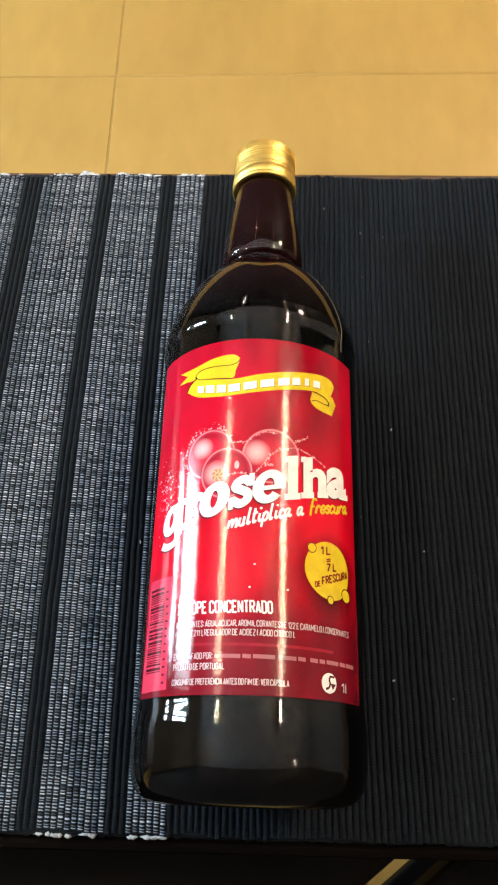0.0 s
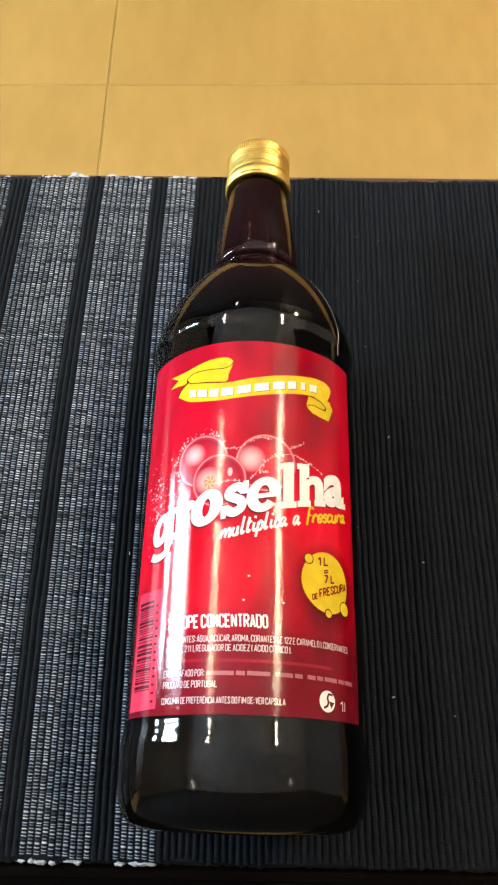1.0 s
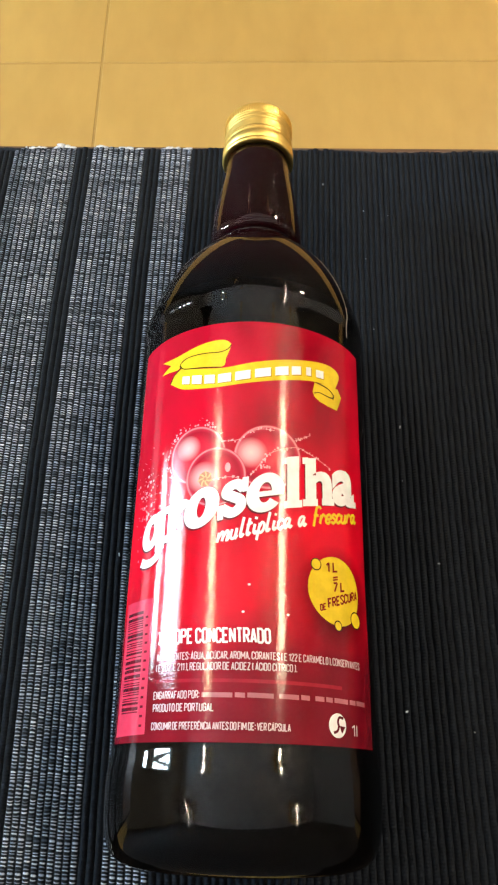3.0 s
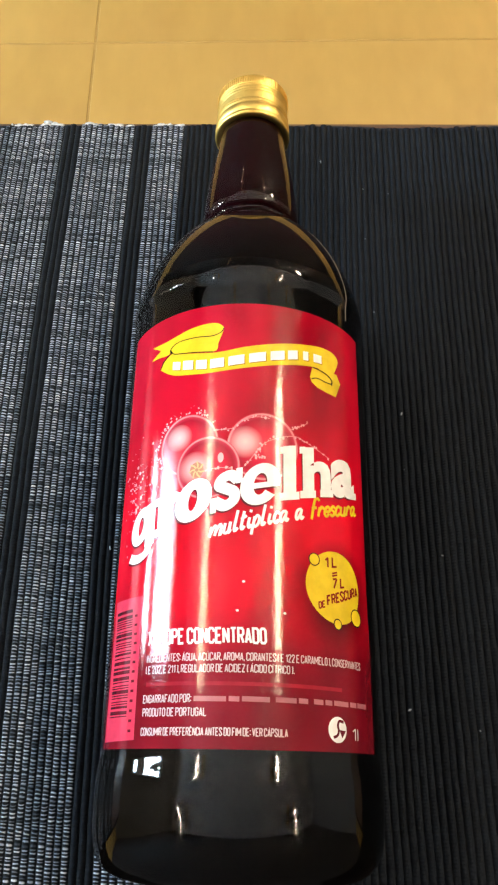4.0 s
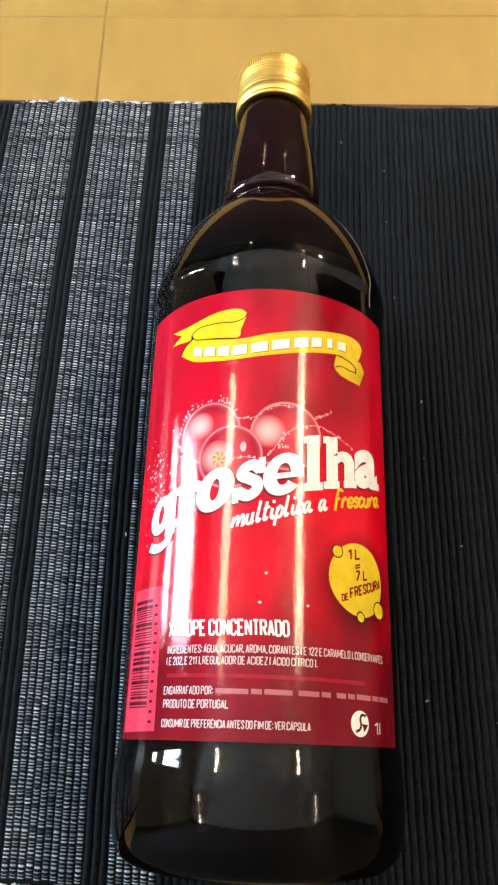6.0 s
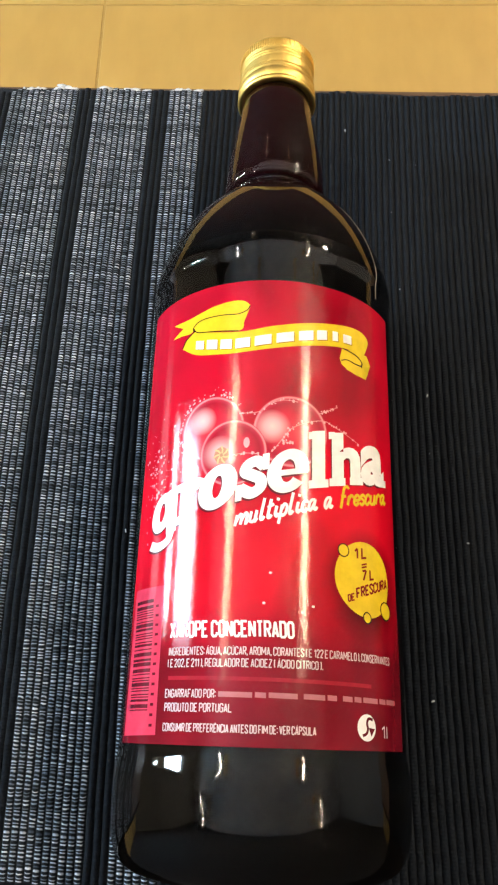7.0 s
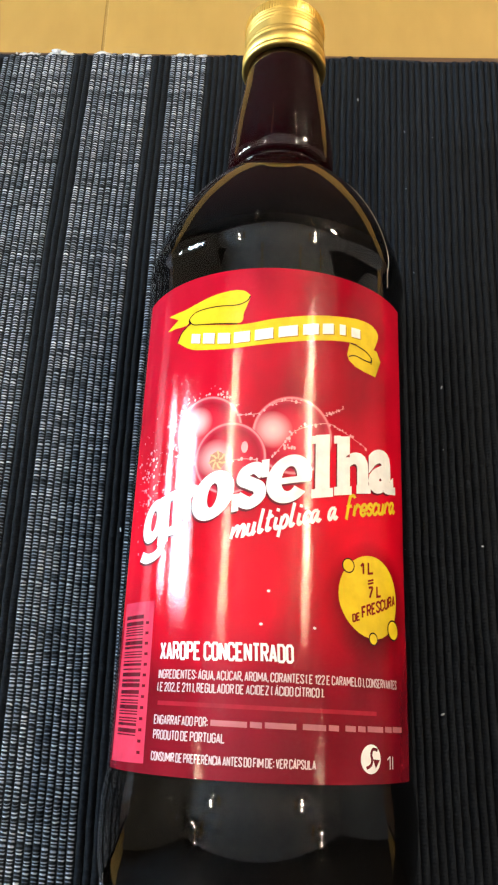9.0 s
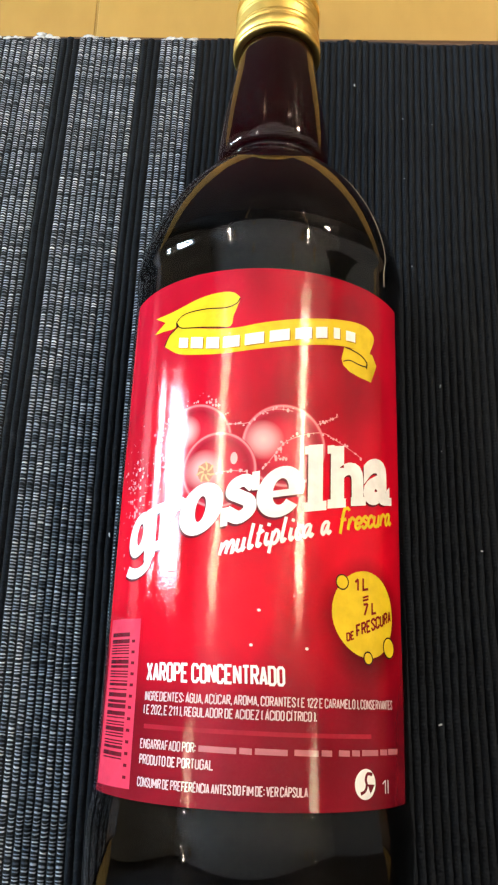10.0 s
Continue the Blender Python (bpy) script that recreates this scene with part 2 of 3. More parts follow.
def west_wall():
    bm = bmesh.new()
    y0, y1, z0, z1 = 0.38, 1.06, 0.0, 1.27
    box((0.12, y0 - SOUTH, 2.45), (-2.26, (y0 + SOUTH) / 2, 0.725), bm=bm)
    box((0.12, NORTH - y1, 2.45), (-2.26, (y1 + NORTH) / 2, 0.725), bm=bm)
    box((0.12, y1 - y0, z0 - FLOOR), (-2.26, (y0 + y1) / 2, (z0 + FLOOR) / 2), bm=bm)
    box((0.12, y1 - y0, CEIL - z1), (-2.26, (y0 + y1) / 2, (z1 + CEIL) / 2), bm=bm)
    tagged(mesh_object("wall_west", bm, M_wall), "grey plastered wall with a window opening", "wall", kind="structure")
    win = thing("window_1", "white framed window with bright daylight", "window", (-2.22, (y0 + y1) / 2, (z0 + z1) / 2), kind="structure")
    w, h = y1 - y0, z1 - z0
    for sy in (-1, 1):
        part("window_frame", box((0.06, 0.04, h), (0, sy * (w / 2 - 0.02), 0), 0.004), M_frame, win)
        part("window_frame", box((0.06, w - 0.08, 0.04), (0, 0, sy * (h / 2 - 0.02)), 0.004), M_frame, win)
    part("glazing_bar", box((0.04, w - 0.08, 0.022), (0, 0, 1.0 - (z0 + z1) / 2), 0.003), M_frame, win)
    for y in (-0.11, 0.11):
        part("mullion", box((0.036, 0.06, h - 0.08), (0.045, y, 0), 0.003), M_frame, win)
    part("middle_panel", box((0.03, w - 0.08, 0.3), (0.0, 0, 0.36 - (z0 + z1) / 2), 0.004), M_frame, win)


west_wall()


def ceiling_lamp(x, y, z, bulbs, length, radius=0.018, spread=0.03, seed=3):
    lamp = thing("ceiling_lamp", "brass ceiling bar lamp with a row of lit bulbs", "lamp", (x, y, z), group="ceiling lamps")
    top = CEIL - z
    for s in (-1, 1):
        rod = bmesh.new()
        bmesh.ops.create_cone(rod, cap_ends=True, segments=12, radius1=0.006, radius2=0.006, depth=top, matrix=Matrix.Translation((0, s * length * 0.3, top / 2)))
        part("rod", rod, M_brass, lamp, smooth=True)
    part("ceiling_plate", box((0.07, length * 0.8, 0.02), (0, 0, top - 0.01), 0.004), M_brass, lamp)
    part("bar", box((0.025, length, 0.018), (0, 0, 0), 0.004), M_brass, lamp)
    rnd = random.Random(seed)
    for k in range(bulbs):
        y = length * ((k + 0.5) / bulbs - 0.5) + rnd.uniform(-0.3, 0.3) * length / bulbs
        dx, dz = rnd.uniform(-spread, spread), rnd.uniform(-0.02, 0.02)
        socket = bmesh.new()
        bmesh.ops.create_cone(socket, cap_ends=True, segments=10, radius1=0.009, radius2=0.006, depth=0.05, matrix=Matrix.Translation((dx * 0.8, y, -0.02 + dz / 2)))
        part("socket", socket, M_brass, lamp, smooth=True)
        b = bmesh.new()
        bmesh.ops.create_icosphere(b, subdivisions=2, radius=radius * rnd.uniform(0.8, 1.15), matrix=Matrix.Translation((dx, y, -0.055 + dz)))
        part("bulb", b, M_bulb, lamp, "small lit warm bulb", smooth=True)


M_bulb = bulb_material()
ceiling_lamp(-0.95, 0.66, 1.66, 16, 0.76, 0.0165, 0.045, 3)
ceiling_lamp(0.92, 0.68, 1.66, 20, 0.8, 0.018, 0.045, 4)
ceiling_lamp(-1.45, -0.22, 1.66, 5, 0.3, 0.013, 0.09, 5)
ceiling_lamp(1.45, -0.22, 1.66, 5, 0.3, 0.013, 0.07, 6)
ceiling_lamp(0.7, 1.6, 1.1, 10, 0.6, 0.0055, 0.012, 7)
ceiling_lamp(-0.42, 1.6, 1.1, 9, 0.6, 0.0055, 0.012, 8)
# Extra lamp with no known source, added to brighten the floor on the right.
ceiling_lamp(1.5, 1.72, 1.3, 8, 0.3, 0.05, 0.03, 9)


# ---- the table ----
def side_table():
    t = thing("side_table", "low narrow dark wooden table under a placemat", "table", (0, 0.17, FLOOR))
    top_z = -0.0045 - FLOOR
    part("tabletop", box((0.94, 0.3525, 0.024), (0.04, 0.00575, top_z - 0.012), 0.003), M_wood, t)
    # Black strip added along the front edge to stand in for shade.
    part("edge_shade", box((0.94, 0.0062, 0.024), (0.04, -0.1737, top_z - 0.0125), 0.0025), M_table, t, "black strip coloured as shade along the front edge")
    part("apron", box((0.8, 0.018, 0.05), (0.04, 0.13, top_z - 0.05), 0.002), M_table, t)
    part("apron", box((0.8, 0.018, 0.05), (0.04, -0.13, top_z - 0.05), 0.002), M_table, t)
    for sx in (-1, 1):
        for sy in (-1, 1):
            part("leg", box((0.04, 0.04, top_z - 0.024), (0.04 + sx * 0.42, sy * 0.13, (top_z - 0.024) / 2), 0.003), M_table, t)


side_table()

# ---- stools standing in for unclear dark shapes in front of the table ----
def stool(x, y, turn):
    st = thing("stool", "dark brown stool standing in for an unclear dark shape", "stool", (x, y, FLOOR), group="stools at the table")
    st.rotation_euler.z = radians(turn)
    part("seat", box((0.36, 0.3, 0.03), (0, 0, 0.4), 0.005), M_stool, st)
    for sx in (-1, 1):
        for sy in (-1, 1):
            part("leg", box((0.035, 0.035, 0.387), (sx * 0.14, sy * 0.11, 0.1935), 0.003), M_stool, st)
        part("stretcher", box((0.25, 0.02, 0.02), (0, sx * 0.11, 0.15), 0.002), M_stool, st)


M_stool = simple("stool_wood", (0.0025, 0.0016, 0.0014), (0.005, 0.003, 0.0025), 7, 0.6, 0.3, 0.0005, (14, 1, 14), spec=0.12)
stool(-0.105, 0.0395, 37.6)
stool(0.262, -0.078, 37.6)

# ---- the placemat ----
CORD, PITCH, DEPTH = 0.0028, 0.00124, 0.346
MAT_LEFT, MAT_RIGHT = -0.214, 0.246


def reach(x):
    """How far the cloth is drawn in at its far edge."""
    k = min(max((x - 0.045) / 0.06, 0.0), 1.0)
    return 0.0034 * k * k * (3 - 2 * k)


def cord_mesh(name, mat, seed):
    """One cord of the weave: a half-round ridge with a small swelling for each weft thread."""
    rnd = random.Random(seed)
    verts, faces = [], []
    threads = int(DEPTH / PITCH)
    ring = [(-0.5, -0.55), (-0.46, 0.1), (-0.25, 0.78), (0.0, 1.0), (0.25, 0.78), (0.46, 0.1), (0.5, -0.55)]
    n = len(ring)
    rows = 0
    drift = 0.0
    for k in range(threads):
        fat = 1.0 + rnd.uniform(-0.07, 0.07)
        drift = 0.92 * drift + rnd.uniform(-0.00008, 0.00008)
        for f, s in ((0.03, 0.74), (0.3, 1.0), (0.7, 1.0)):
            y = (k + f) * PITCH
            end = min(1.0, 0.3 + min(y, DEPTH - y) / 0.004)
            bow = -0.0024 * math.sin(math.pi * min(max(y / DEPTH, 0.0), 1.0))
            for x, z in ring:
                verts.append((bow + drift + x * CORD * (0.98 if s == 1.0 else 0.93), y, 0.0011 * z * (s * fat * end if z > 0 else 1)))
            rows += 1
    for i in range(rows - 1):
        for j in range(n - 1):
            a = i * n + j
            faces.append((a, a + 1, a + n + 1, a + n))
    faces.append(tuple(range(n)))
    faces.append(tuple(range((rows - 1) * n + n - 1, (rows - 1) * n - 1, -1)))
    me = bpy.data.meshes.new(name)
    me.from_pydata(verts, [], faces)
    me.polygons.foreach_set("use_smooth", [True] * len(me.polygons))
    me.materials.append(mat)
    return me


def is_light(x):
    for a, b in ((-0.200, -0.177), (-0.1665, -0.1385), (-0.1285, -0.0934), (-0.0842, -0.0579), (-0.0478, -0.0331)):
        if a < x < b:
            return True
    return False


def placemat():
    mat = thing("placemat", "dark navy ribbed cotton placemat with white-flecked stripes", "placemat", (0, 0, -0.0045))
    part("backing", box((MAT_RIGHT - MAT_LEFT, DEPTH - 0.004, 0.0022), ((MAT_LEFT + MAT_RIGHT) / 2, DEPTH / 2, 0.0012), 0.0004), M_cord_dark, mat)
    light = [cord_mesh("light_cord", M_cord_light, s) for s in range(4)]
    dark = [cord_mesh("dark_cord", M_cord_dark, 10 + s) for s in range(4)]
    rnd = random.Random(5)
    count = int((MAT_RIGHT - MAT_LEFT) / CORD)
    wander = 0.0
    for k in range(count):
        x = MAT_LEFT + (k + 0.5) * CORD
        wander = 0.8 * wander + rnd.uniform(-0.0007, 0.0007)
        lit = is_light(x)
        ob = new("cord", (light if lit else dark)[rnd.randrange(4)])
        lift = 0.0035 * max(0.0, math.sin((x - 0.07) / 0.13 * math.pi)) if 0.07 < x < 0.2 else 0.0
        ob.matrix_basis = pose(x, wander, 0.0034, math.degrees(lift / DEPTH), 0, 0)
        ob.scale = (1, 1 - reach(x) / DEPTH + rnd.uniform(-0.002, 0.002), rnd.uniform(0.92, 1.08))
        ob.parent = mat
    hem(mat, DEPTH, 1)
    hem(mat, 0.0, -1)
    for y, n in ((DEPTH + 0.0012, 46), (-0.0008, 30)):
        for k in range(n):
            lo, hi = rnd.choice(((-0.1665, -0.1385), (-0.1285, -0.0934), (-0.0842, -0.0579), (-0.0478, -0.0331)))
            tuft(mat, rnd.uniform(lo, hi), y + rnd.uniform(-0.0006, 0.0006), rnd)
    for x, y, big in ((-0.103, 0.3495, 1.7), (-0.0995, 0.348, 1.3), (-0.081, 0.348, 1.3), (-0.0765, -0.001, 1.5), (-0.072, -0.0014, 1.2), (-0.062, -0.0008, 1.3), (-0.046, -0.001, 1.3), (-0.0365, -0.001, 1.4), (-0.0445, 0.3475, 1.1), (-0.0885, 0.34, 0.9)):
        tuft(mat, x, y, rnd, big)


def hem(parent, y, way):
    """The ragged bound edge of the cloth."""
    bm = bmesh.new()
    last = None
    n = 460
    for i in range(n + 1):
        x = MAT_LEFT + (MAT_RIGHT - MAT_LEFT) * i / n
        lift = 0.0035 * max(0.0, math.sin((x - 0.07) / 0.13 * math.pi)) if way > 0 and 0.07 < x < 0.2 else 0.0
        out = 0.0012 + 0.0009 * noise.noise((x * 420, y, 0)) + 0.0008 * noise.noise((x * 60, y, 3))
        near = y - (reach(x) if way > 0 else 0.0)
        row = [bm.verts.new((x, near + way * d, z + lift)) for d, z in ((-0.004, 0.0030), (-0.001, 0.0034), (out * 0.7, 0.0026), (out, 0.0012), (out * 0.6, 0.0003))]
        if last:
            for a, b, c, d in zip(last, last[1:], row[1:], row):
                bm.faces.new((a, b, c, d) if way > 0 else (d, c, b, a))
        last = row
    part("hem", bm, M_cord_dark, parent, "ragged dark cotton edge", True)


def tuft(parent, x, y, rnd, big=1.0):
    """A frayed white end of weft yarn."""
    bm = bmesh.new()
    bmesh.ops.create_icosphere(bm, subdivisions=2, radius=1.0)
    w, d = big * rnd.uniform(0.0005, 0.0024), big * rnd.uniform(0.0004, 0.001)
    for v in bm.verts:
        k = 1 + 0.9 * noise.noise(v.co * 1.9 + Vector((x * 900, y * 100, 0)))
        v.co = Vector((x + v.co.x * w * k, y + v.co.y * d * k, 0.0024 + v.co.z * 0.0006 * k))
    part("frayed_end", bm, M_fray, parent, smooth=True)


M_cord_light = cord_material("flecked_cord", True)
M_cord_dark = cord_material("navy_cord", False)
M_fray = simple("white_yarn", (0.34, 0.38, 0.44), (0.68, 0.7, 0.73), 700, 0.9, 0.6, 0.0004)
placemat()

def lint():
    """Specks of white fluff caught on the cloth."""
    bm = bmesh.new()
    rnd = random.Random(12)
    spots = [(0.068, 0.182), (0.088, 0.055), (-0.052, 0.122), (0.097, 0.293), (0.037, 0.321), (0.063, 0.062), (0.104, 0.172), (0.08, 0.12), (-0.107, 0.334)]
    spots += [(rnd.uniform(0.05, 0.17), rnd.uniform(0.02, 0.33)) for k in range(14)]
    for k, (x, y) in enumerate(spots):
        size = rnd.uniform(0.0003, 0.0006) if k < 9 else rnd.uniform(0.00015, 0.0003)
        m = Matrix.Translation((x, y, 0.0004)) @ Euler((0, 0, rnd.uniform(0, 3))).to_matrix().to_4x4() @ Matrix.Diagonal((size * rnd.uniform(0.5, 1.0), size * rnd.uniform(1, 2.2), size * 0.5, 1))
        bmesh.ops.create_icosphere(bm, subdivisions=1, radius=1.0, matrix=m)
    tagged(mesh_object("lint", bm, M_fray), "tiny white specks of lint on the placemat", "lint", kind="stuff")


lint()

# ---- the bottle ----
AX, RAD = 0.0025, 0.0433
AZ = RAD - 0.0004
PANEL = 0.0425


def bottle_profile():
    base = [(0.0165, 0.012), (0.0135, 0.02), (0.0122, 0.028), (0.0124, 0.033), (0.0140, 0.038), (0.0175, 0.0412), (0.0225, 0.0427), (0.029, RAD - 0.0001), (0.036, RAD), (0.0395, RAD - 0.0002), (0.0440, PANEL), (0.050, PANEL)]
    body = [(0.08, PANEL), (0.12, PANEL), (0.16, PANEL), (0.186, PANEL), (0.1900, PANEL), (0.1920, PANEL + 0.0002), (0.1940, PANEL + 0.0005), (0.1970, 0.0429), (0.2015, 0.0421), (0.2085, 0.0401), (0.2165, 0.0368), (0.2255, 0.0318), (0.2330, 0.0262), (0.2380, 0.0212), (0.2408, 0.0184)]
    neck = [(0.2421, 0.0172), (0.2434, 0.0172), (0.2446, 0.0187), (0.2470, 0.0193), (0.2515, 0.0192), (0.2570, 0.0187), (0.2640, 0.0179), (0.2740, 0.0164), (0.2830, 0.0149), (0.2900, 0.0140), (0.300, 0.0130), (0.309, 0.0126)]
    return [tuple(p) for p in smooth_line(base + body + neck, 3)]


def wrap(u, v, h=0.0):
    """A place on the label: u along the curve and v along the bottle, in metres, h above the paper."""
    low = min(max((0.088 - v) / 0.015, 0.0), 1.0) * min(max((u + 0.0482) / 0.005, 0.0), 1.0)
    a = (u + 0.0009 * low) / 0.0435
    a = 1.0215 * a + 0.03 * a ** 3
    r = PANEL + 0.00012 + h
    return Vector((AX + r * math.sin(a), 1.0099 * v - 0.00063, AZ + r * math.cos(a)))


def on_label(bm, h, step=0.0015):
    """Bends a flat shape, drawn in (u, v), round the bottle."""
    us = [v.co.x for v in bm.verts]
    u = min(us) + step
    while u < max(us):
        bmesh.ops.bisect_plane(bm, geom=bm.verts[:] + bm.edges[:] + bm.faces[:], plane_co=(u, 0, 0), plane_no=(1, 0, 0))
        u += step
    for v in bm.verts:
        v.co = wrap(v.co.x, v.co.y, h + v.co.z)
    bmesh.ops.recalc_face_normals(bm, faces=bm.faces)
    for f in bm.faces:
        if f.normal.dot(f.calc_center_median() - Vector((AX, f.calc_center_median().y, AZ))) < 0:
            f.normal_flip()
    return bm


def flat(outlines):
    """Flat shapes from outlines in millimetres."""
    bm = bmesh.new()
    for line in outlines:
        f = bm.faces.new([bm.verts.new((p[0] / 1000, p[1] / 1000, 0)) for p in line])
        bmesh.ops.triangulate(bm, faces=[f])
    return bm


def strip(points, width):
    """A drawn line of the given width, in millimetres."""
    bm = bmesh.new()
    pts = [Vector((p[0], p[1])) for p in points]
    last = None
    for i, p in enumerate(pts):
        d = (pts[min(i + 1, len(pts) - 1)] - pts[max(i - 1, 0)]).normalized()
        n = Vector((-d.y, d.x)) * width / 2
        row = [bm.verts.new((*((p + s * n) / 1000), 0)) for s in (1, -1)]
        if last:
            bm.faces.new((last[0], last[1], row[1], row[0]))
        last = row
    return bm


def disc(cu, cv, ru, rv=None, n=40):
    rv = rv or ru
    return [(cu + ru * math.cos(2 * math.pi * k / n), cv + rv * math.sin(2 * math.pi * k / n)) for k in range(n)]


def lettering(text, bold=0.0):
    """The outline mesh of a text as (verts, faces, width, height), starting at its lower left."""
    cu = bpy.data.curves.new("lettering", "FONT")
    cu.body, cu.size, cu.offset, cu.resolution_u = text, 1.0, bold, 4
    ob = new("lettering", cu)
    dg = bpy.context.evaluated_depsgraph_get()
    dg.update()
    me = ob.evaluated_get(dg).to_mesh()
    verts = [v.co.copy() for v in me.vertices]
    faces = [tuple(p.vertices) for p in me.polygons]
    ob.evaluated_get(dg).to_mesh_clear()
    bpy.data.objects.remove(ob)
    bpy.data.curves.remove(cu)
    return verts, faces


NARROW = {"A": "002840|1232", "Á": "002840|1232|2939", "B": "00083847453404|3443413000", "C": "46473818070110304142", "Ç": "46473818070110304142|2y20", "D": "00083847413000",
          "E": "40000848|0434", "Ê": "40000848|0434|1939", "F": "000848|0434", "G": "4647381807011030414424", "I": "0008", "Í": "0008|0919", "L": "080040", "M": "0008326860", "N": "00084048",
          "O": "010718384741301001", "P": "00083847453404", "R": "00083847453404|2440", "S": "464738180706424130100102", "T": "0848|2820", "U": "080110304148", "Ú": "080110304148|2939",
          "V": "082048", "X": "0048|0840", "Z": "08480040", "0": "010718384741301001", "1": "062820", "2": "0607183847460040", "7": "084810", "=": "0333|0535", ":": "0102|0506",
          ",": "010y", ".": "0001", "(": "18070110", ")": "08171100", "l": "0008"}
BRUSH = {"m": "0400|0113243330|314354636071", "u": "040110203134|343041", "l": "18112031", "t": "17112031|0435", "i": "14112031|1617", "p": "040w|0214243331201001", "c": "3324140301102031",
         "a": "3424140301102133|34314051", "f": "473828171y|0434", "r": "0400|02142433", "e": "02323324140301102031", "s": "332414032231201001"}
BELOW = {"y": -1, "w": -3}


def mitred(points, width, lift=0.0):
    """A drawn line with sharp joints, in millimetres, lifted a hair over the strokes that it crosses."""
    bm = bmesh.new()
    pts = [Vector((p[0], p[1])) for p in points]
    last = None
    for i, p in enumerate(pts):
        ways = [(b - a).normalized() for a, b in ((pts[i - 1], p) if i else (p, pts[1]), (p, pts[i + 1]) if i + 1 < len(pts) else (pts[i - 1], p)) if (b - a).length > 0]
        n0, n1 = (Vector((-w.y, w.x)) for w in (ways[0], ways[-1]))
        n = n0 + n1
        n = n0 if n.length < 0.2 else n.normalized()
        n *= width / 2 / max(n.dot(n0), 0.62)
        row = [bm.verts.new((*((p + q * n) / 1000), lift)) for q in (1, -1)]
        if last:
            bm.faces.new((last[0], last[1], row[1], row[0]))
        last = row
    return bm


def joined(pieces):
    bm = bmesh.new()
    for one in pieces:
        spots = [bm.verts.new(v.co) for v in one.verts]
        one.verts.index_update()
        for f in one.faces:
            bm.faces.new([spots[v.index] for v in f.verts])
        one.free()
    return bm


def stroke_text(name, text, mat, parent, u0, u1, base, cap, weight, glyphs=NARROW, slope=0.0, lean=0.0, h=0.0001, gap=2.0, soft=False, apart=False, label=""):
    """Sets a text in drawn strokes from u0 to u1 on the base line, with capitals `cap` high (millimetres)."""
    lines, owner, x = [], [], 0.0
    for place, ch in enumerate(text):
        wide = 0
        if ch == " ":
            x += 3.6 if soft else 2.0
            continue
        for stroke in glyphs[ch].split("|"):
            pts = [(int(a), BELOW[b] if b in BELOW else int(b)) for a, b in zip(stroke[::2], stroke[1::2])]
            wide = max(wide, max(p[0] for p in pts))
            line = [(x + pts[0][0], pts[0][1])]
            for p, q, r in zip(pts, pts[1:], pts[2:] + [None]):
                line.append((x + q[0], q[1]))
                if not soft and r and (q[0] - p[0]) * (r[0] - q[0]) + (q[1] - p[1]) * (r[1] - q[1]) < -4:
                    lines.append(line)
                    line = line[-1:]
            lines.append(line)
        owner += [place] * (len(lines) - len(owner))
        x += wide + gap
    x -= gap
    made = []
    for k, pts in enumerate(lines):
        put = []
        for a, b in pts:
            y = b * cap / 8
            q = a * (u1 - u0) / x + lean * y
            put.append((u0 + q, base + y + slope * q))
        made.append(mitred(smooth_line(put, 4) if soft and len(put) > 2 else put, weight, (k % 7) * 4e-6))
    if not apart:
        return part(name, on_label(joined(made), h), mat, parent, label)
    for place in sorted(set(owner)):
        part(name, on_label(joined([m for m, o in zip(made, owner) if o == place]), h), mat, parent, label)


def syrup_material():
    """Almost black in the thick body; light through the thin neck painted dark red."""
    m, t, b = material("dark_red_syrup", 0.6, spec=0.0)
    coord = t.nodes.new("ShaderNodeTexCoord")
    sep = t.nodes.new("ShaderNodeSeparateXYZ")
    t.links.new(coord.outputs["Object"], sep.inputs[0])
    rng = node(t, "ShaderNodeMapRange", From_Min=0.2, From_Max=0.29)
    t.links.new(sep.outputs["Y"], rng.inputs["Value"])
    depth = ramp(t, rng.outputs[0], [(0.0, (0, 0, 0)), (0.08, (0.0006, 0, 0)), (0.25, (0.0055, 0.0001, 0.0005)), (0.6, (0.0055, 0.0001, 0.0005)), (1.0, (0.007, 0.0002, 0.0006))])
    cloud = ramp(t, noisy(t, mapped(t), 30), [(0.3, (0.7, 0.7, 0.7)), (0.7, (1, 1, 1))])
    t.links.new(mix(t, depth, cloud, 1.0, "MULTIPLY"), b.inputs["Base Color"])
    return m


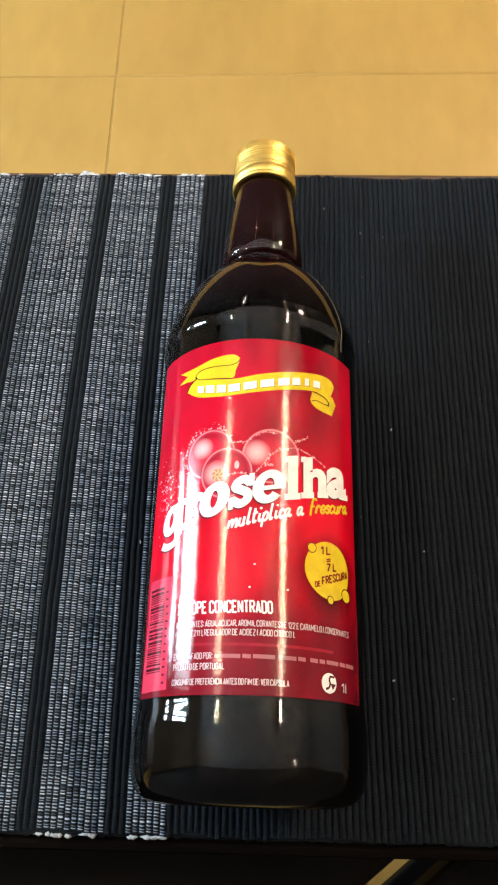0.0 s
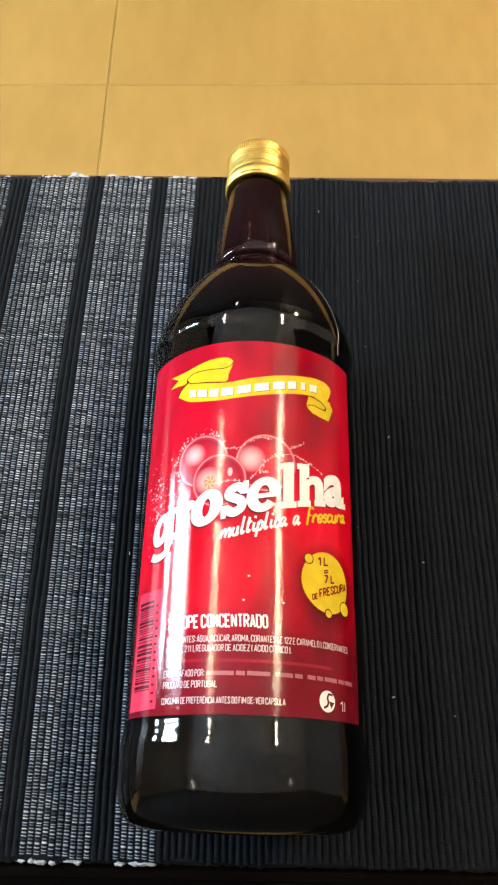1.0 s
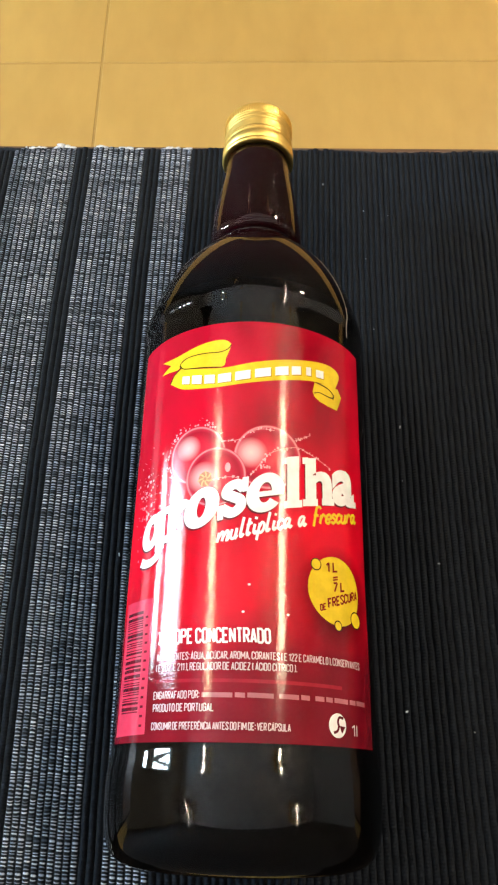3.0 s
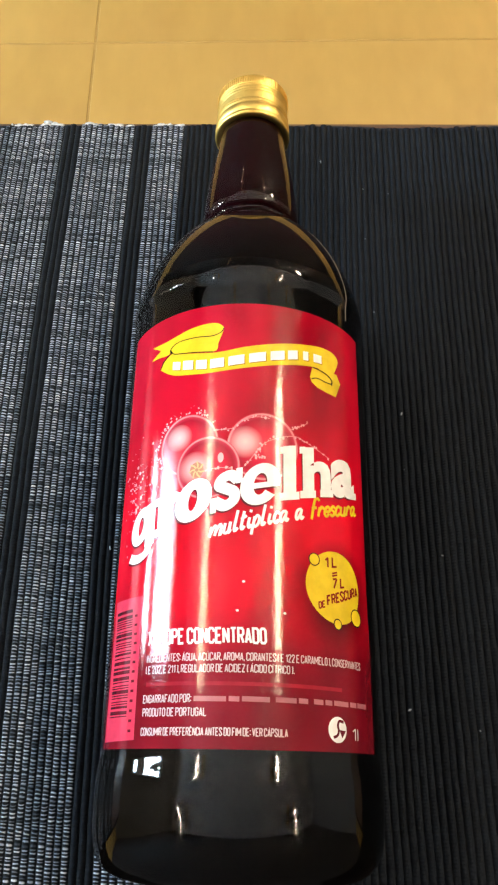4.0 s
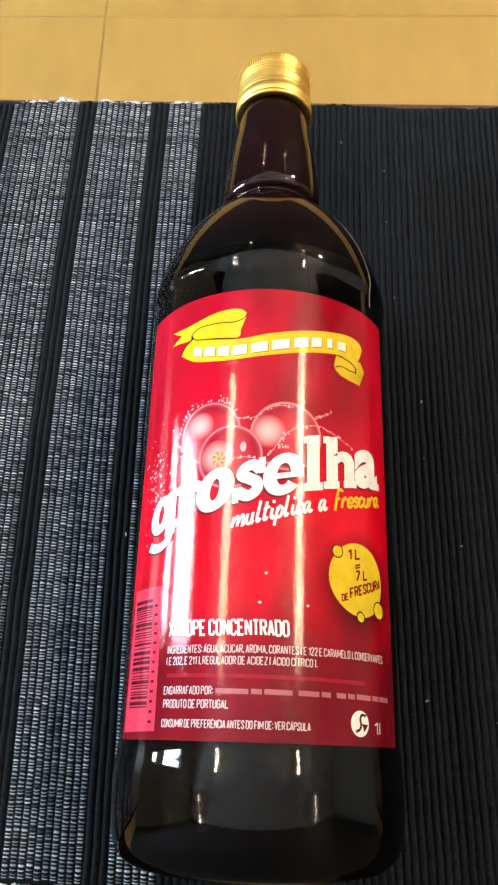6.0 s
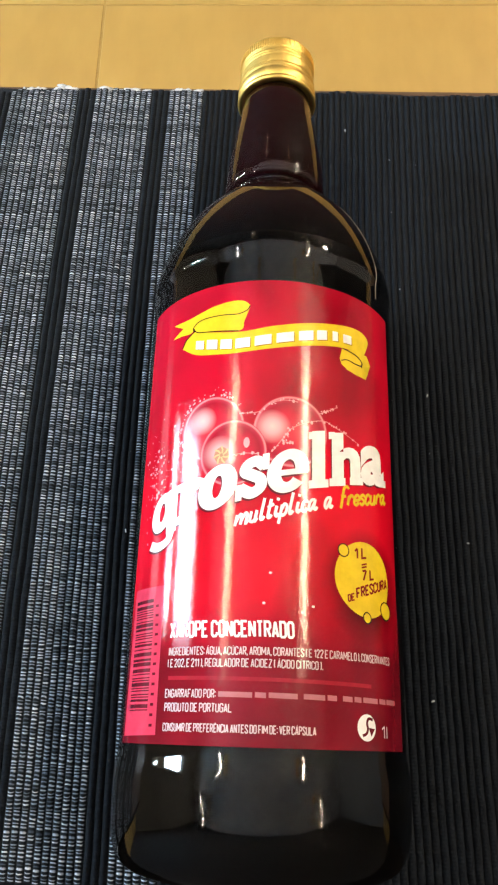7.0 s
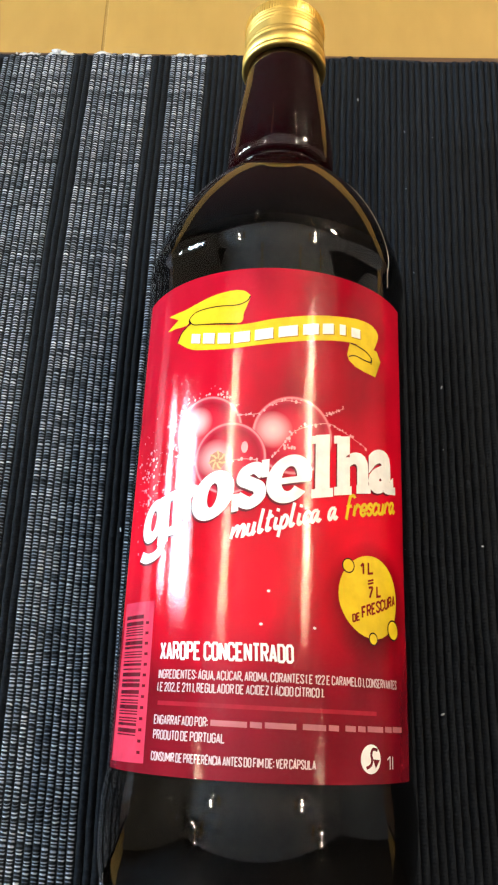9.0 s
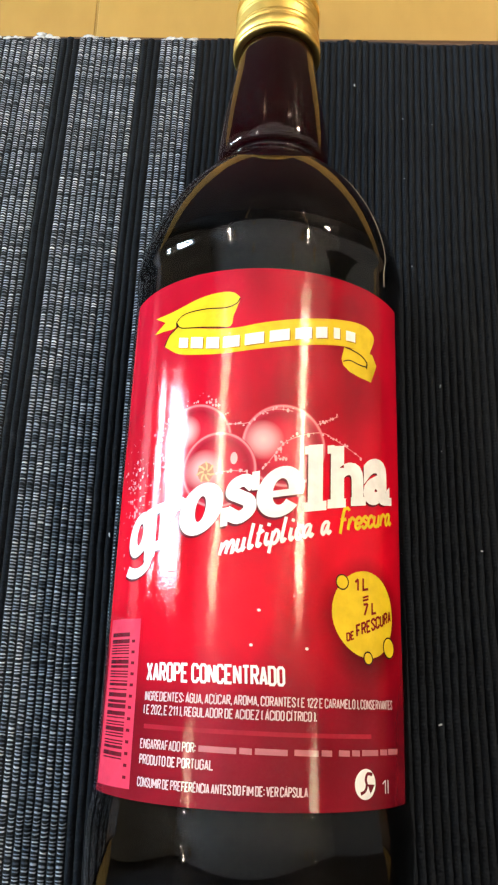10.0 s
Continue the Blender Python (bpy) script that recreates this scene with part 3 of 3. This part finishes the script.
def bottle():
    b = thing("syrup_bottle", "full glass syrup bottle with red label lying on placemat", "bottle")
    b.matrix_basis = Matrix.Translation((AX, 0.15, 0)) @ pose(0, 0, 0, 0, 0, -0.35) @ Matrix.Translation((-AX, -0.15, 0))
    prof = bottle_profile()
    glass = part("glass_body", lathe(prof, 128, AX, AZ), M_glass, b, "clear thick glass", True)
    glass.visible_shadow = False
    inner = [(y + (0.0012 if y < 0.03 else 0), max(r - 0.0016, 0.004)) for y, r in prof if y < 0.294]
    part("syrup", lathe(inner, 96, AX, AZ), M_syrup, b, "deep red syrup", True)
    seam = bmesh.new()
    rows = []
    for y, r in prof:
        if 0.182 < y < 0.243:
            a = radians(54)
            rows.append([seam.verts.new((AX + q * math.sin(a + d), y, AZ + q * math.cos(a + d))) for d, q in ((-0.0035, r - 0.00005), (0.0, r + 0.00018), (0.0035, r - 0.00005))])
    for p, q in zip(rows, rows[1:]):
        for k in range(2):
            seam.faces.new((p[k], q[k], q[k + 1], p[k + 1]))
    part("mould_seam", seam, M_seam, b, "raised glass mould line", True)
    cap(b)
    label(b)


def cap(b):
    def turned(y0, y1, r, grooves, deep=0.0004, half=0.00025):
        out = [(y0, r - 0.0005), (y0, r), (y0 + 0.0001, r)]
        for g in grooves:
            out += [(g - half - 0.0001, r), (g - half, r), (g - 0.0001, r - deep), (g + 0.0001, r - deep), (g + half, r), (g + half + 0.0001, r)]
        return out + [(y1 - 0.0001, r), (y1, r)]

    shell = turned(0.3020, 0.3102, 0.0153, (0.3061, 0.3076, 0.3091), 0.0009, 0.00035) + [(0.3103, 0.01535), (0.3140, 0.0153), (0.3150, 0.0150), (0.3156, 0.0144), (0.3158, 0.013)]
    c = part("screw_cap", lathe(shell, 128, AX, AZ), M_gold, b, "gold metal screw cap", True)
    ring = [(0.2928, 0.0136), (0.2924, 0.0152), (0.2926, 0.0158), (0.2934, 0.0161), (0.2944, 0.0160), (0.2947, 0.0157), (0.2950, 0.0159), (0.2968, 0.0161), (0.2986, 0.0159), (0.2993, 0.0155)] + turned(0.2994, 0.3018, 0.0156, (0.2998, 0.3014), 0.0009, 0.00035)[1:] + [(0.3019, 0.0148)]
    part("tamper_ring", lathe(ring, 128, AX, AZ, caps=False), M_gold, c, "", True)
    bm = bmesh.new()
    for k in range(90):
        a = 2 * math.pi * k / 90
        m = Matrix.Translation((AX + 0.01545 * math.sin(a), 0.3123, AZ + 0.01545 * math.cos(a))) @ Matrix.Rotation(a, 4, "Y")
        bmesh.ops.create_cube(bm, size=1.0, matrix=m @ Matrix.Diagonal((0.0005, 0.0036, 0.0003, 1)))
    part("knurling", bm, M_gold, c)


def label(b):
    bm = bmesh.new()
    n, rows = 140, 20
    grid = [[bm.verts.new(wrap(-0.0482 + 0.0945 * i / n, 0.0458 + 0.1341 * j / rows)) for i in range(n + 1)] for j in range(rows + 1)]
    for j in range(rows):
        for i in range(n):
            bm.faces.new((grid[j][i], grid[j][i + 1], grid[j + 1][i + 1], grid[j + 1][i]))
    lab = part("paper_label", bm, M_label, b, "glossy red printed paper label", True)
    ribbon(lab)
    currants(lab)
    product_word(lab)
    stroke_text("slogan_letter", "multiplica a", M_white, lab, -9.2, 18.4, 101.8, 5.9, 0.8, BRUSH, 0.25, 0.2, 0.00014, 1.0, True, True)
    stroke_text("slogan_letter", "frescura", M_yellow, lab, 20.8, 40.2, 109.5, 5.5, 0.84, BRUSH, 0.25, 0.2, 0.00014, 0.9, True, True)
    badge(lab)
    stroke_text("heading_letter", "XAROPE CONCENTRADO", M_white, lab, -28.0, 6.4, 72.5, 3.8, 0.62, apart=True)
    stroke_text("small_print", "INGREDIENTES: ÁGUA, AÇÚCAR, AROMA, CORANTES ( E 122 E CARAMELO ), CONSERVANTES", M_small, lab, -28.2, 38.6, 67.9, 1.9, 0.27)
    stroke_text("small_print", "( E 202, E 211 ), REGULADOR DE ACIDEZ ( ÁCIDO CÍTRICO ).", M_small, lab, -28.3, 14.3, 64.9, 1.9, 0.27)
    stroke_text("small_print", "ENGARRAFADO POR:", M_small, lab, -28.6, -13.6, 57.3, 1.9, 0.27)
    for a, z in ((-12.8, -4.0), (-3.3, -0.5), (0.2, 7.6), (9.2, 15.0), (15.7, 18.4), (20.2, 23.2), (23.9, 26.2), (26.9, 32.4), (33.2, 36.0), (36.5, 41.2)):
        part("text_bar", on_label(flat([[(a, 57.5), (z, 57.4), (z, 58.7), (a, 58.8)]]), 0.0001), M_bar, lab)
    stroke_text("small_print", "PRODUTO DE PORTUGAL", M_small, lab, -28.5, -9.2, 53.9, 1.9, 0.3)
    stroke_text("small_print", "CONSUMIR DE PREFERÊNCIA ANTES DO FIM DE: VER CÁPSULA", M_small, lab, -28.7, 12.4, 49.1, 1.8, 0.27)
    stroke_text("volume_mark", "1l", M_white, lab, 34.0, 36.2, 49.0, 2.9, 0.3)
    part("faint_line", on_label(flat([[(-28, 61.6), (30, 61.2), (30, 62.2), (-28, 62.6)]]), 0.0001), M_faint, lab)
    barcode(lab)
    recycling(lab)
    for u, v in ((0.9, 89.1), (-1.1, 81.1), (12.2, 80.8)):
        part("droplet", on_label(flat([disc(u, v, 0.45, 0.35, 10)]), 0.0001), M_white, lab)


def oval(cx, cy, rx, ry, ix, iy, lean=0.0, n=40, lift=0.0, first=0.0, last=360.0):
    """A ring of letter shape: outer half axes rx, ry and a narrow counter ix, iy."""
    bm = bmesh.new()
    rows = []
    for k in range(n + 1):
        a = radians(first + (last - first) * k / n)
        rows.append([bm.verts.new(((cx + p * math.cos(a) + lean * q * math.sin(a)) / 1000, (cy + q * math.sin(a)) / 1000, lift)) for p, q in ((rx, ry), (ix, iy))])
    for p, q in zip(rows, rows[1:]):
        bm.faces.new((p[0], q[0], q[1], p[1]))
    return bm


def slab(x0, y0, x1, y1, lift=0.0):
    bm = flat([[(x0, y0), (x1, y0), (x1, y1), (x0, y1)]])
    for v in bm.verts:
        v.co.z = lift
    return bm


def drawn_letter(ch, w, t):
    """The pieces of one round slab letter, w wide and t high, with its foot at the origin."""
    up = 4e-6
    if ch == "o":
        return [oval(w / 2, t / 2, w / 2, t / 2, w * 0.12, t * 0.25, 0.12)]
    if ch == "e":
        return [oval(w * 0.5, t / 2, w / 2, t / 2, w * 0.17, t * 0.26, 0.1, first=-8, last=322), slab(w * 0.2, t * 0.4, w * 0.985, t * 0.53, up)]
    if ch == "s":
        spine = smooth_line([(w * q, t * r) for q, r in ((0.84, 0.7), (0.62, 0.85), (0.36, 0.8), (0.29, 0.65), (0.5, 0.54), (0.72, 0.42), (0.72, 0.24), (0.46, 0.14), (0.14, 0.3))], 6)
        return [mitred(spine, t * 0.25), slab(w * 0.78, t * 0.62, w * 0.97, t * 0.99, up), slab(w * 0.02, t * 0.02, w * 0.2, t * 0.38, 2 * up)]
    if ch == "r":
        ear = smooth_line([(w * 0.5, t * 0.6), (w * 0.66, t * 0.8), (w * 0.84, t * 0.86), (w * 1.0, t * 0.8)], 5)
        return [slab(w * 0.12, t * 0.1, w * 0.52, t * 0.95), slab(-w * 0.1, 0, w * 0.78, t * 0.2, up), slab(-w * 0.1, t * 0.8, w * 0.3, t, 2 * up), mitred(ear, t * 0.26, 3 * up)]
    tail = smooth_line([(w * 0.8, t * 0.3), (w * 0.72, t * 0.13), (w * 0.5, t * 0.07), (w * 0.25, t * 0.09), (w * 0.02, t * 0.17)], 5)
    return [oval(w * 0.42, t * 0.65, w * 0.42, t * 0.33, w * 0.1, t * 0.16, 0.12), slab(w * 0.62, t * 0.22, w * 0.96, t * 0.98, up), slab(w * 0.9, t * 0.86, w * 1.1, t, 2 * up), mitred(tail, t * 0.15, 3 * up)]


def product_word(lab):
    """The drink's kind in heavy slab letters on a rising line: letter, left, right, foot and top in millimetres."""
    rise = 0.2
    slabs = {"l": ((11.2, 17.2, 113.8, 116.2), (11.2, 13.4, 128.2, 130.4)), "h": ((17.5, 22.8, 115.3, 117.6), (24.4, 29.4, 116.9, 119.2), (17.4, 19.4, 129.2, 131.4)), "a": ((36.6, 40.8, 119.2, 121.4),)}
    for ch, u0, u1, v0, v1 in (("g", -38.6, -27.4, 97.4, 114.6), ("r", -27.6, -19.9, 104.4, 116.4), ("o", -20.6, -9.0, 107.0, 119.8), ("s", -9.6, 0.3, 109.4, 122.2), ("e", -0.6, 11.2, 111.6, 124.4), ("l", 12.2, 16.2, 114.4, 131.0), ("h", 18.4, 28.6, 116.6, 132.2), ("a", 28.6, 39.8, 118.4, 131.0)):
        mid = (u0 + u1) / 2
        if ch in slabs:
            verts, faces = lettering(ch, 0.045)
            x0, x1 = min(v.x for v in verts), max(v.x for v in verts)
            y0, y1 = min(v.y for v in verts), max(v.y for v in verts)
            bm = bmesh.new()
            made = [bm.verts.new(((v.x - x0) / (x1 - x0) * (u1 - u0) / 1000, (v.y - y0) / (y1 - y0) * (v1 - v0) / 1000, 0)) for v in verts]
            for f in faces:
                if len(set(f)) > 2:
                    bm.faces.new([made[i] for i in f])
        else:
            bm = joined(drawn_letter(ch, u1 - u0, v1 - v0))
        for v in bm.verts:
            u = u0 / 1000 + v.co.x
            v.co.x, v.co.y = u, v0 / 1000 + v.co.y + rise * (u - mid / 1000)
        under = bm.copy()
        bmesh.ops.translate(under, vec=(-0.0003, -0.0006, 0), verts=under.verts)
        part("letter_shadow", on_label(under, 0.00016), M_code, lab, "dark red printed shadow")
        part("printed_letter", on_label(bm, 0.0002), M_white, lab, "bold white slab letter")
        rows = []
        for a, b, lo, hi in slabs.get(ch, ()):
            k = rise * (b - a) / 2
            rows.append([(a, lo - k), (b, lo + k), (b, hi + k), (a, hi - k)])
        if rows:
            part("letter_slab", on_label(flat(rows), 0.00024), M_white, lab)


def ribbon(lab):
    band = smooth_line([(-30, 160.5), (-24.6, 157), (-18.3, 155.6), (-10.4, 155.1), (0.5, 156.3), (11.5, 158.2), (22, 160), (26.8, 159.8), (30.5, 157.5)], 5)
    band += smooth_line([(31.6, 160.9), (33.4, 165.5), (31.5, 167.8), (26.9, 168.3), (19.5, 167.3), (11.4, 165.9), (0.3, 163.8), (-9.9, 162.2), (-21.9, 164), (-25, 165.3), (-28.6, 163.2)], 5)
    part("ribbon_band", on_label(flat([band]), 0.0001), M_yellow, lab, "yellow printed ribbon")
    scroll = smooth_line([(-25.8, 166.4), (-22.9, 164.4), (-10.4, 162.6), (-8.6, 166), (-7, 170.6)], 5)
    scroll += smooth_line([(-7, 171.2), (-9, 172.8), (-12.7, 173.2), (-18.4, 172.5), (-23.7, 171.2), (-28.7, 170.4), (-34.7, 170.5)], 5) + [Vector((-30.4, 168)), Vector((-34.8, 165.6))] + smooth_line([(-31, 165.4), (-27, 165.1), (-25.8, 166.4)], 3)[:-1]
    part("ribbon_scroll", on_label(flat([scroll]), 0.00013), M_yellow, lab)
    tail = [Vector(p) for p in ((22.4, 159.8), (21.5, 156.2), (22.1, 154.5), (24.2, 153.1), (27.6, 152.4), (32.0, 152.2), (30.1, 155.6), (34.4, 157.8), (32.6, 160.6), (27, 160.2))]
    part("ribbon_tail", on_label(flat([tail]), 0.00007), M_yellow, lab)
    for pts in (((-25.6, 165.2), (-26, 166.8), (-23.2, 168.6), (-16.6, 168.8), (-11, 168.4), (-8, 169.4), (-7, 171)), ((-26, 166.6), (-24.8, 165), (-21.9, 164.1), (-10.3, 162.5)), ((22.0, 155.6), (24.2, 156.4), (27.6, 156.0), (30.0, 156.2), (30.2, 157.4), (28.4, 158.8), (25.0, 159.6), (22.6, 159.8)), ((30.3, 157.6), (30.1, 155.6)), ((-30, 160.6), (-28.5, 163.3), (-25.4, 165.3))):
        part("ribbon_line", on_label(strip(smooth_line(pts, 5), 0.34), 0.00018), M_dark, lab)
    # the brand's name as plain white blocks along the ribbon
    line = smooth_line([(-25.0, 159.0), (-18, 157.4), (-10, 156.6), (0.5, 157.9), (11.5, 160.1), (19, 161.6), (26.4, 162.2)], 8)
    edges = np.linspace(0, len(line) - 1, 11)
    for k in range(10):
        def at(q):
            i = min(int(q), len(line) - 2)
            return line[i].lerp(line[i + 1], q - i)
        a, c = at(edges[k] + 0.3), at(edges[k + 1] - 0.3)
        tall = 3.2 if 0 < k < 9 else 2.9
        m, n = a.lerp(c, 0.06), a.lerp(c, 0.94)
        if k == 8:
            m, n = a.lerp(c, 0.28), a.lerp(c, 0.74)
        rows = [[(m.x, m.y), (n.x, n.y), (n.x, n.y + tall), (m.x, m.y + tall)]]
        shade = [[(u + 0.3, v - 0.3) for u, v in row] for row in rows]
        part("brand_shadow", on_label(flat(shade), 0.00016), M_shade, lab)
        part("brand_block", on_label(flat(rows), 0.0002), M_white, lab)


def currants(lab):
    for k, (cu, cv, r, gu, gv, gr) in enumerate(((-17.5, 131.5, 10.0, -20.5, 134.2, 4.6), (6.0, 130.0, 11.0, 0.6, 131.2, 5.4), (-10.8, 123.4, 10.0, -14.6, 123.4, 5.6))):
        m = currant_material(wrap(cu / 1000, cv / 1000), r / 1000, wrap(gu / 1000, gv / 1000), gr / 1000)
        part("printed_currant", on_label(flat([disc(cu, cv, r)]), 0.00005 + 0.00004 * k, 0.001), m, lab)
    rnd = random.Random(8)

    def drop(u, v, r):
        part("printed_drop", on_label(flat([disc(u, v, r, r * rnd.uniform(0.6, 1.6), 8)]), 0.00018, 0.004), M_gleam, lab)
    strands = (((-9, 135.3), (-3.5, 135.6), (0, 138.3), (4, 139.5), (8, 139.2)), ((0.8, 123.6), (4, 128), (6.5, 131), (11, 133.2), (16, 134.3), (20, 132.9), (28, 129.7)), ((14.5, 136.4), (17, 137.7), (20.5, 139.6)), ((3.5, 126.5), (6.4, 126.5)), ((-11, 122.5), (-7, 123.0), (-3, 122.6)))
    for pts in strands:
        line = smooth_line(pts, 7)
        part("printed_strand", on_label(strip(line, 0.22), 0.00017), M_soft, lab)
        for p in line:
            if rnd.random() < 0.75:
                drop(p.x + rnd.gauss(0, 0.3), p.y + rnd.gauss(0, 0.3), rnd.uniform(0.12, 0.42))
    for k in range(70):
        a, r = radians(rnd.uniform(35, 215)), 10.2 + abs(rnd.gauss(0, 0.9))
        drop(-17.5 + r * math.cos(a), 131.5 + r * math.sin(a), rnd.uniform(0.1, 0.36))
    for k in range(130):
        u, v = rnd.gauss(-37, 3.6), rnd.gauss(120, 7.5)
        if -45.5 < u < -27:
            drop(u, v, rnd.uniform(0.08, 0.3) if k % 6 else rnd.uniform(0.35, 0.6))
    part("printed_calyx", on_label(flat([disc(-14.0, 122.8, 2.2, 2.5, 18)]), 0.00017), M_calyx, lab, "brown dried calyx")
    for k in range(7):
        a = k * 2 * math.pi / 7 + 0.2
        pts = [(-14.0 + r * math.cos(a + 0.5 * q), 122.8 + 1.1 * r * math.sin(a + 0.5 * q)) for r, q in ((0.5, 0.0), (1.5, 0.5), (2.5, 1.0))]
        part("calyx_petal", on_label(strip(pts, 0.5), 0.0002), M_petal, lab)
    part("berry_gleam", on_label(flat([disc(-6.7, 126.2, 0.9, 1.6, 20)]), 0.0002), M_gleam, lab)


def badge(lab):
    part("badge_disc", on_label(flat([disc(29.6, 90.0, 10.6, 10.5)]), 0.0001), M_yellow, lab, "yellow printed round badge")
    for u, v, r in ((21.9, 97.1, 1.6), (38.0, 82.4, 2.3), (29.5, 79.5, 1.3)):
        part("badge_outline", on_label(flat([disc(u, v, r + 0.35, n=24)]), 0.00013), M_dark, lab)
        part("badge_dot", on_label(flat([disc(u, v, r, n=24)]), 0.00016), M_yellow, lab)
    stroke_text("badge_text", "1 L", M_badge, lab, 25.8, 30.1, 95.3, 2.8, 0.6, slope=0.2, h=0.00018)
    stroke_text("badge_text", "=", M_badge, lab, 28.2, 30.2, 92.0, 3.0, 0.5, slope=0.3, h=0.00018)
    stroke_text("badge_text", "7 L", M_badge, lab, 28.4, 33.0, 89.6, 2.6, 0.6, slope=0.22, h=0.00018)
    stroke_text("badge_text", "DE", M_badge, lab, 23.0, 25.1, 83.2, 1.7, 0.42, slope=0.33, h=0.00018)
    stroke_text("badge_text", "FRESCURA", M_badge, lab, 26.1, 39.2, 84.5, 2.5, 0.55, slope=0.35, h=0.00018)


def barcode(lab):
    part("barcode_panel", on_label(flat([[(-46.6, 47.6), (-31.4, 48.0), (-31.0, 87.0), (-45.8, 87.2)]]), 0.00008), M_pink, lab, "pink printed barcode panel")
    rnd = random.Random(21)
    v = 54.0
    while v < 84.0:
        w = rnd.choice((0.33, 0.33, 0.66, 0.99))
        part("barcode_bar", on_label(flat([[(-44.4, v), (-35.2, v), (-35.2, v + w), (-44.4, v + w)]]), 0.00014, 0.003), M_code, lab)
        v += w + rnd.choice((0.33, 0.33, 0.66))
    for k in range(13):
        v = 50.0 + 2.6 * k
        part("digit_bar", on_label(flat([[(-34.2, v), (-32.9, v), (-32.9, v + 0.7), (-34.2, v + 0.7)]]), 0.00014), M_code, lab)


def recycling(lab):
    part("recycling_disc", on_label(flat([disc(28.0, 51.4, 3.3, n=32)]), 0.0001), M_white, lab)
    swirl = smooth_line([(30.2, 53.4), (28.6, 53.6), (28.0, 52.4), (28.3, 51.2), (27.8, 50.0), (26.4, 49.4)], 5)
    part("recycling_arrow", on_label(strip(swirl, 0.75), 0.00013), M_code, lab)
    part("recycling_arrow", on_label(flat([[(28.5, 51.4), (31.0, 51.2), (29.5, 49.3)]]), 0.00016), M_code, lab)


M_glass, _, _ = material("bottle_glass", 0.01, transmission=1.0, color=(0.96, 0.95, 0.93), ior=1.5)
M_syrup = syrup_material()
M_gold = simple("gold_anodised", (0.8, 0.54, 0.13), (0.87, 0.61, 0.18), 300, 0.42, 0.05, 0.0001, metal=1.0)
# Pale opaque colour paints in the glint along the clear glass seam.
M_seam = material("seam_glint", 0.15, color=(0.16, 0.14, 0.12), spec=1.0)[0]
M_label = label_material()
M_soft = ink("soft_gleam_ink", (0.72, 0.24, 0.25))
M_gleam = ink("gleam_ink", (0.8, 0.36, 0.38), 0.2)
M_calyx = ink("calyx_ink", (0.42, 0.17, 0.1), 0.3)
M_petal = ink("petal_ink", (0.55, 0.38, 0.17), 0.3)
bottle()

# ---- the floor, tile by tile ----
def floor():
    WIDE, TILE, GAP = 0.66, 0.6, 0.0034
    g = tagged(mesh_object("floor", box((5.44, NORTH - SOUTH + 0.24, 0.1), (0.4, (NORTH + SOUTH) / 2, FLOOR - 0.0507)), M_joint), "golden wood-look floor of large square tiles", "floor", kind="structure")
    bm = box((WIDE - GAP, TILE - GAP, 0.008), (0, 0, -0.004), 0.0005, 1)
    me = bpy.data.meshes.new("floor_tile")
    bm.to_mesh(me)
    bm.free()
    me.materials.append(M_floor)
    turn = pose(-0.234, 1.013, FLOOR, 0, 0, 0.9)
    west, east, south, north = -2.25 + 0.234, 3.05 + 0.234, SOUTH - 0.05 - 1.013, NORTH + 0.05 - 1.013
    for i in range(-4, 6):
        for j in range(-5, 5):
            a, b = max(i * WIDE, west), min((i + 1) * WIDE, east)
            c, d = max(j * TILE, south), min((j + 1) * TILE, north)
            if b - a > 0.05 and d - c > 0.05:
                t = new("tile", me)
                t.parent = g
                t.matrix_basis = turn @ pose((a + b) / 2, (c + d) / 2, 0.00015 * ((i * 7 + j * 3) % 3))
                t.scale = ((b - a) / WIDE, (d - c) / TILE, 1)


M_joint = simple("floor_joint", (0.27, 0.168, 0.046), (0.33, 0.21, 0.06), 40, 0.8)
M_floor = floor_material()
floor()
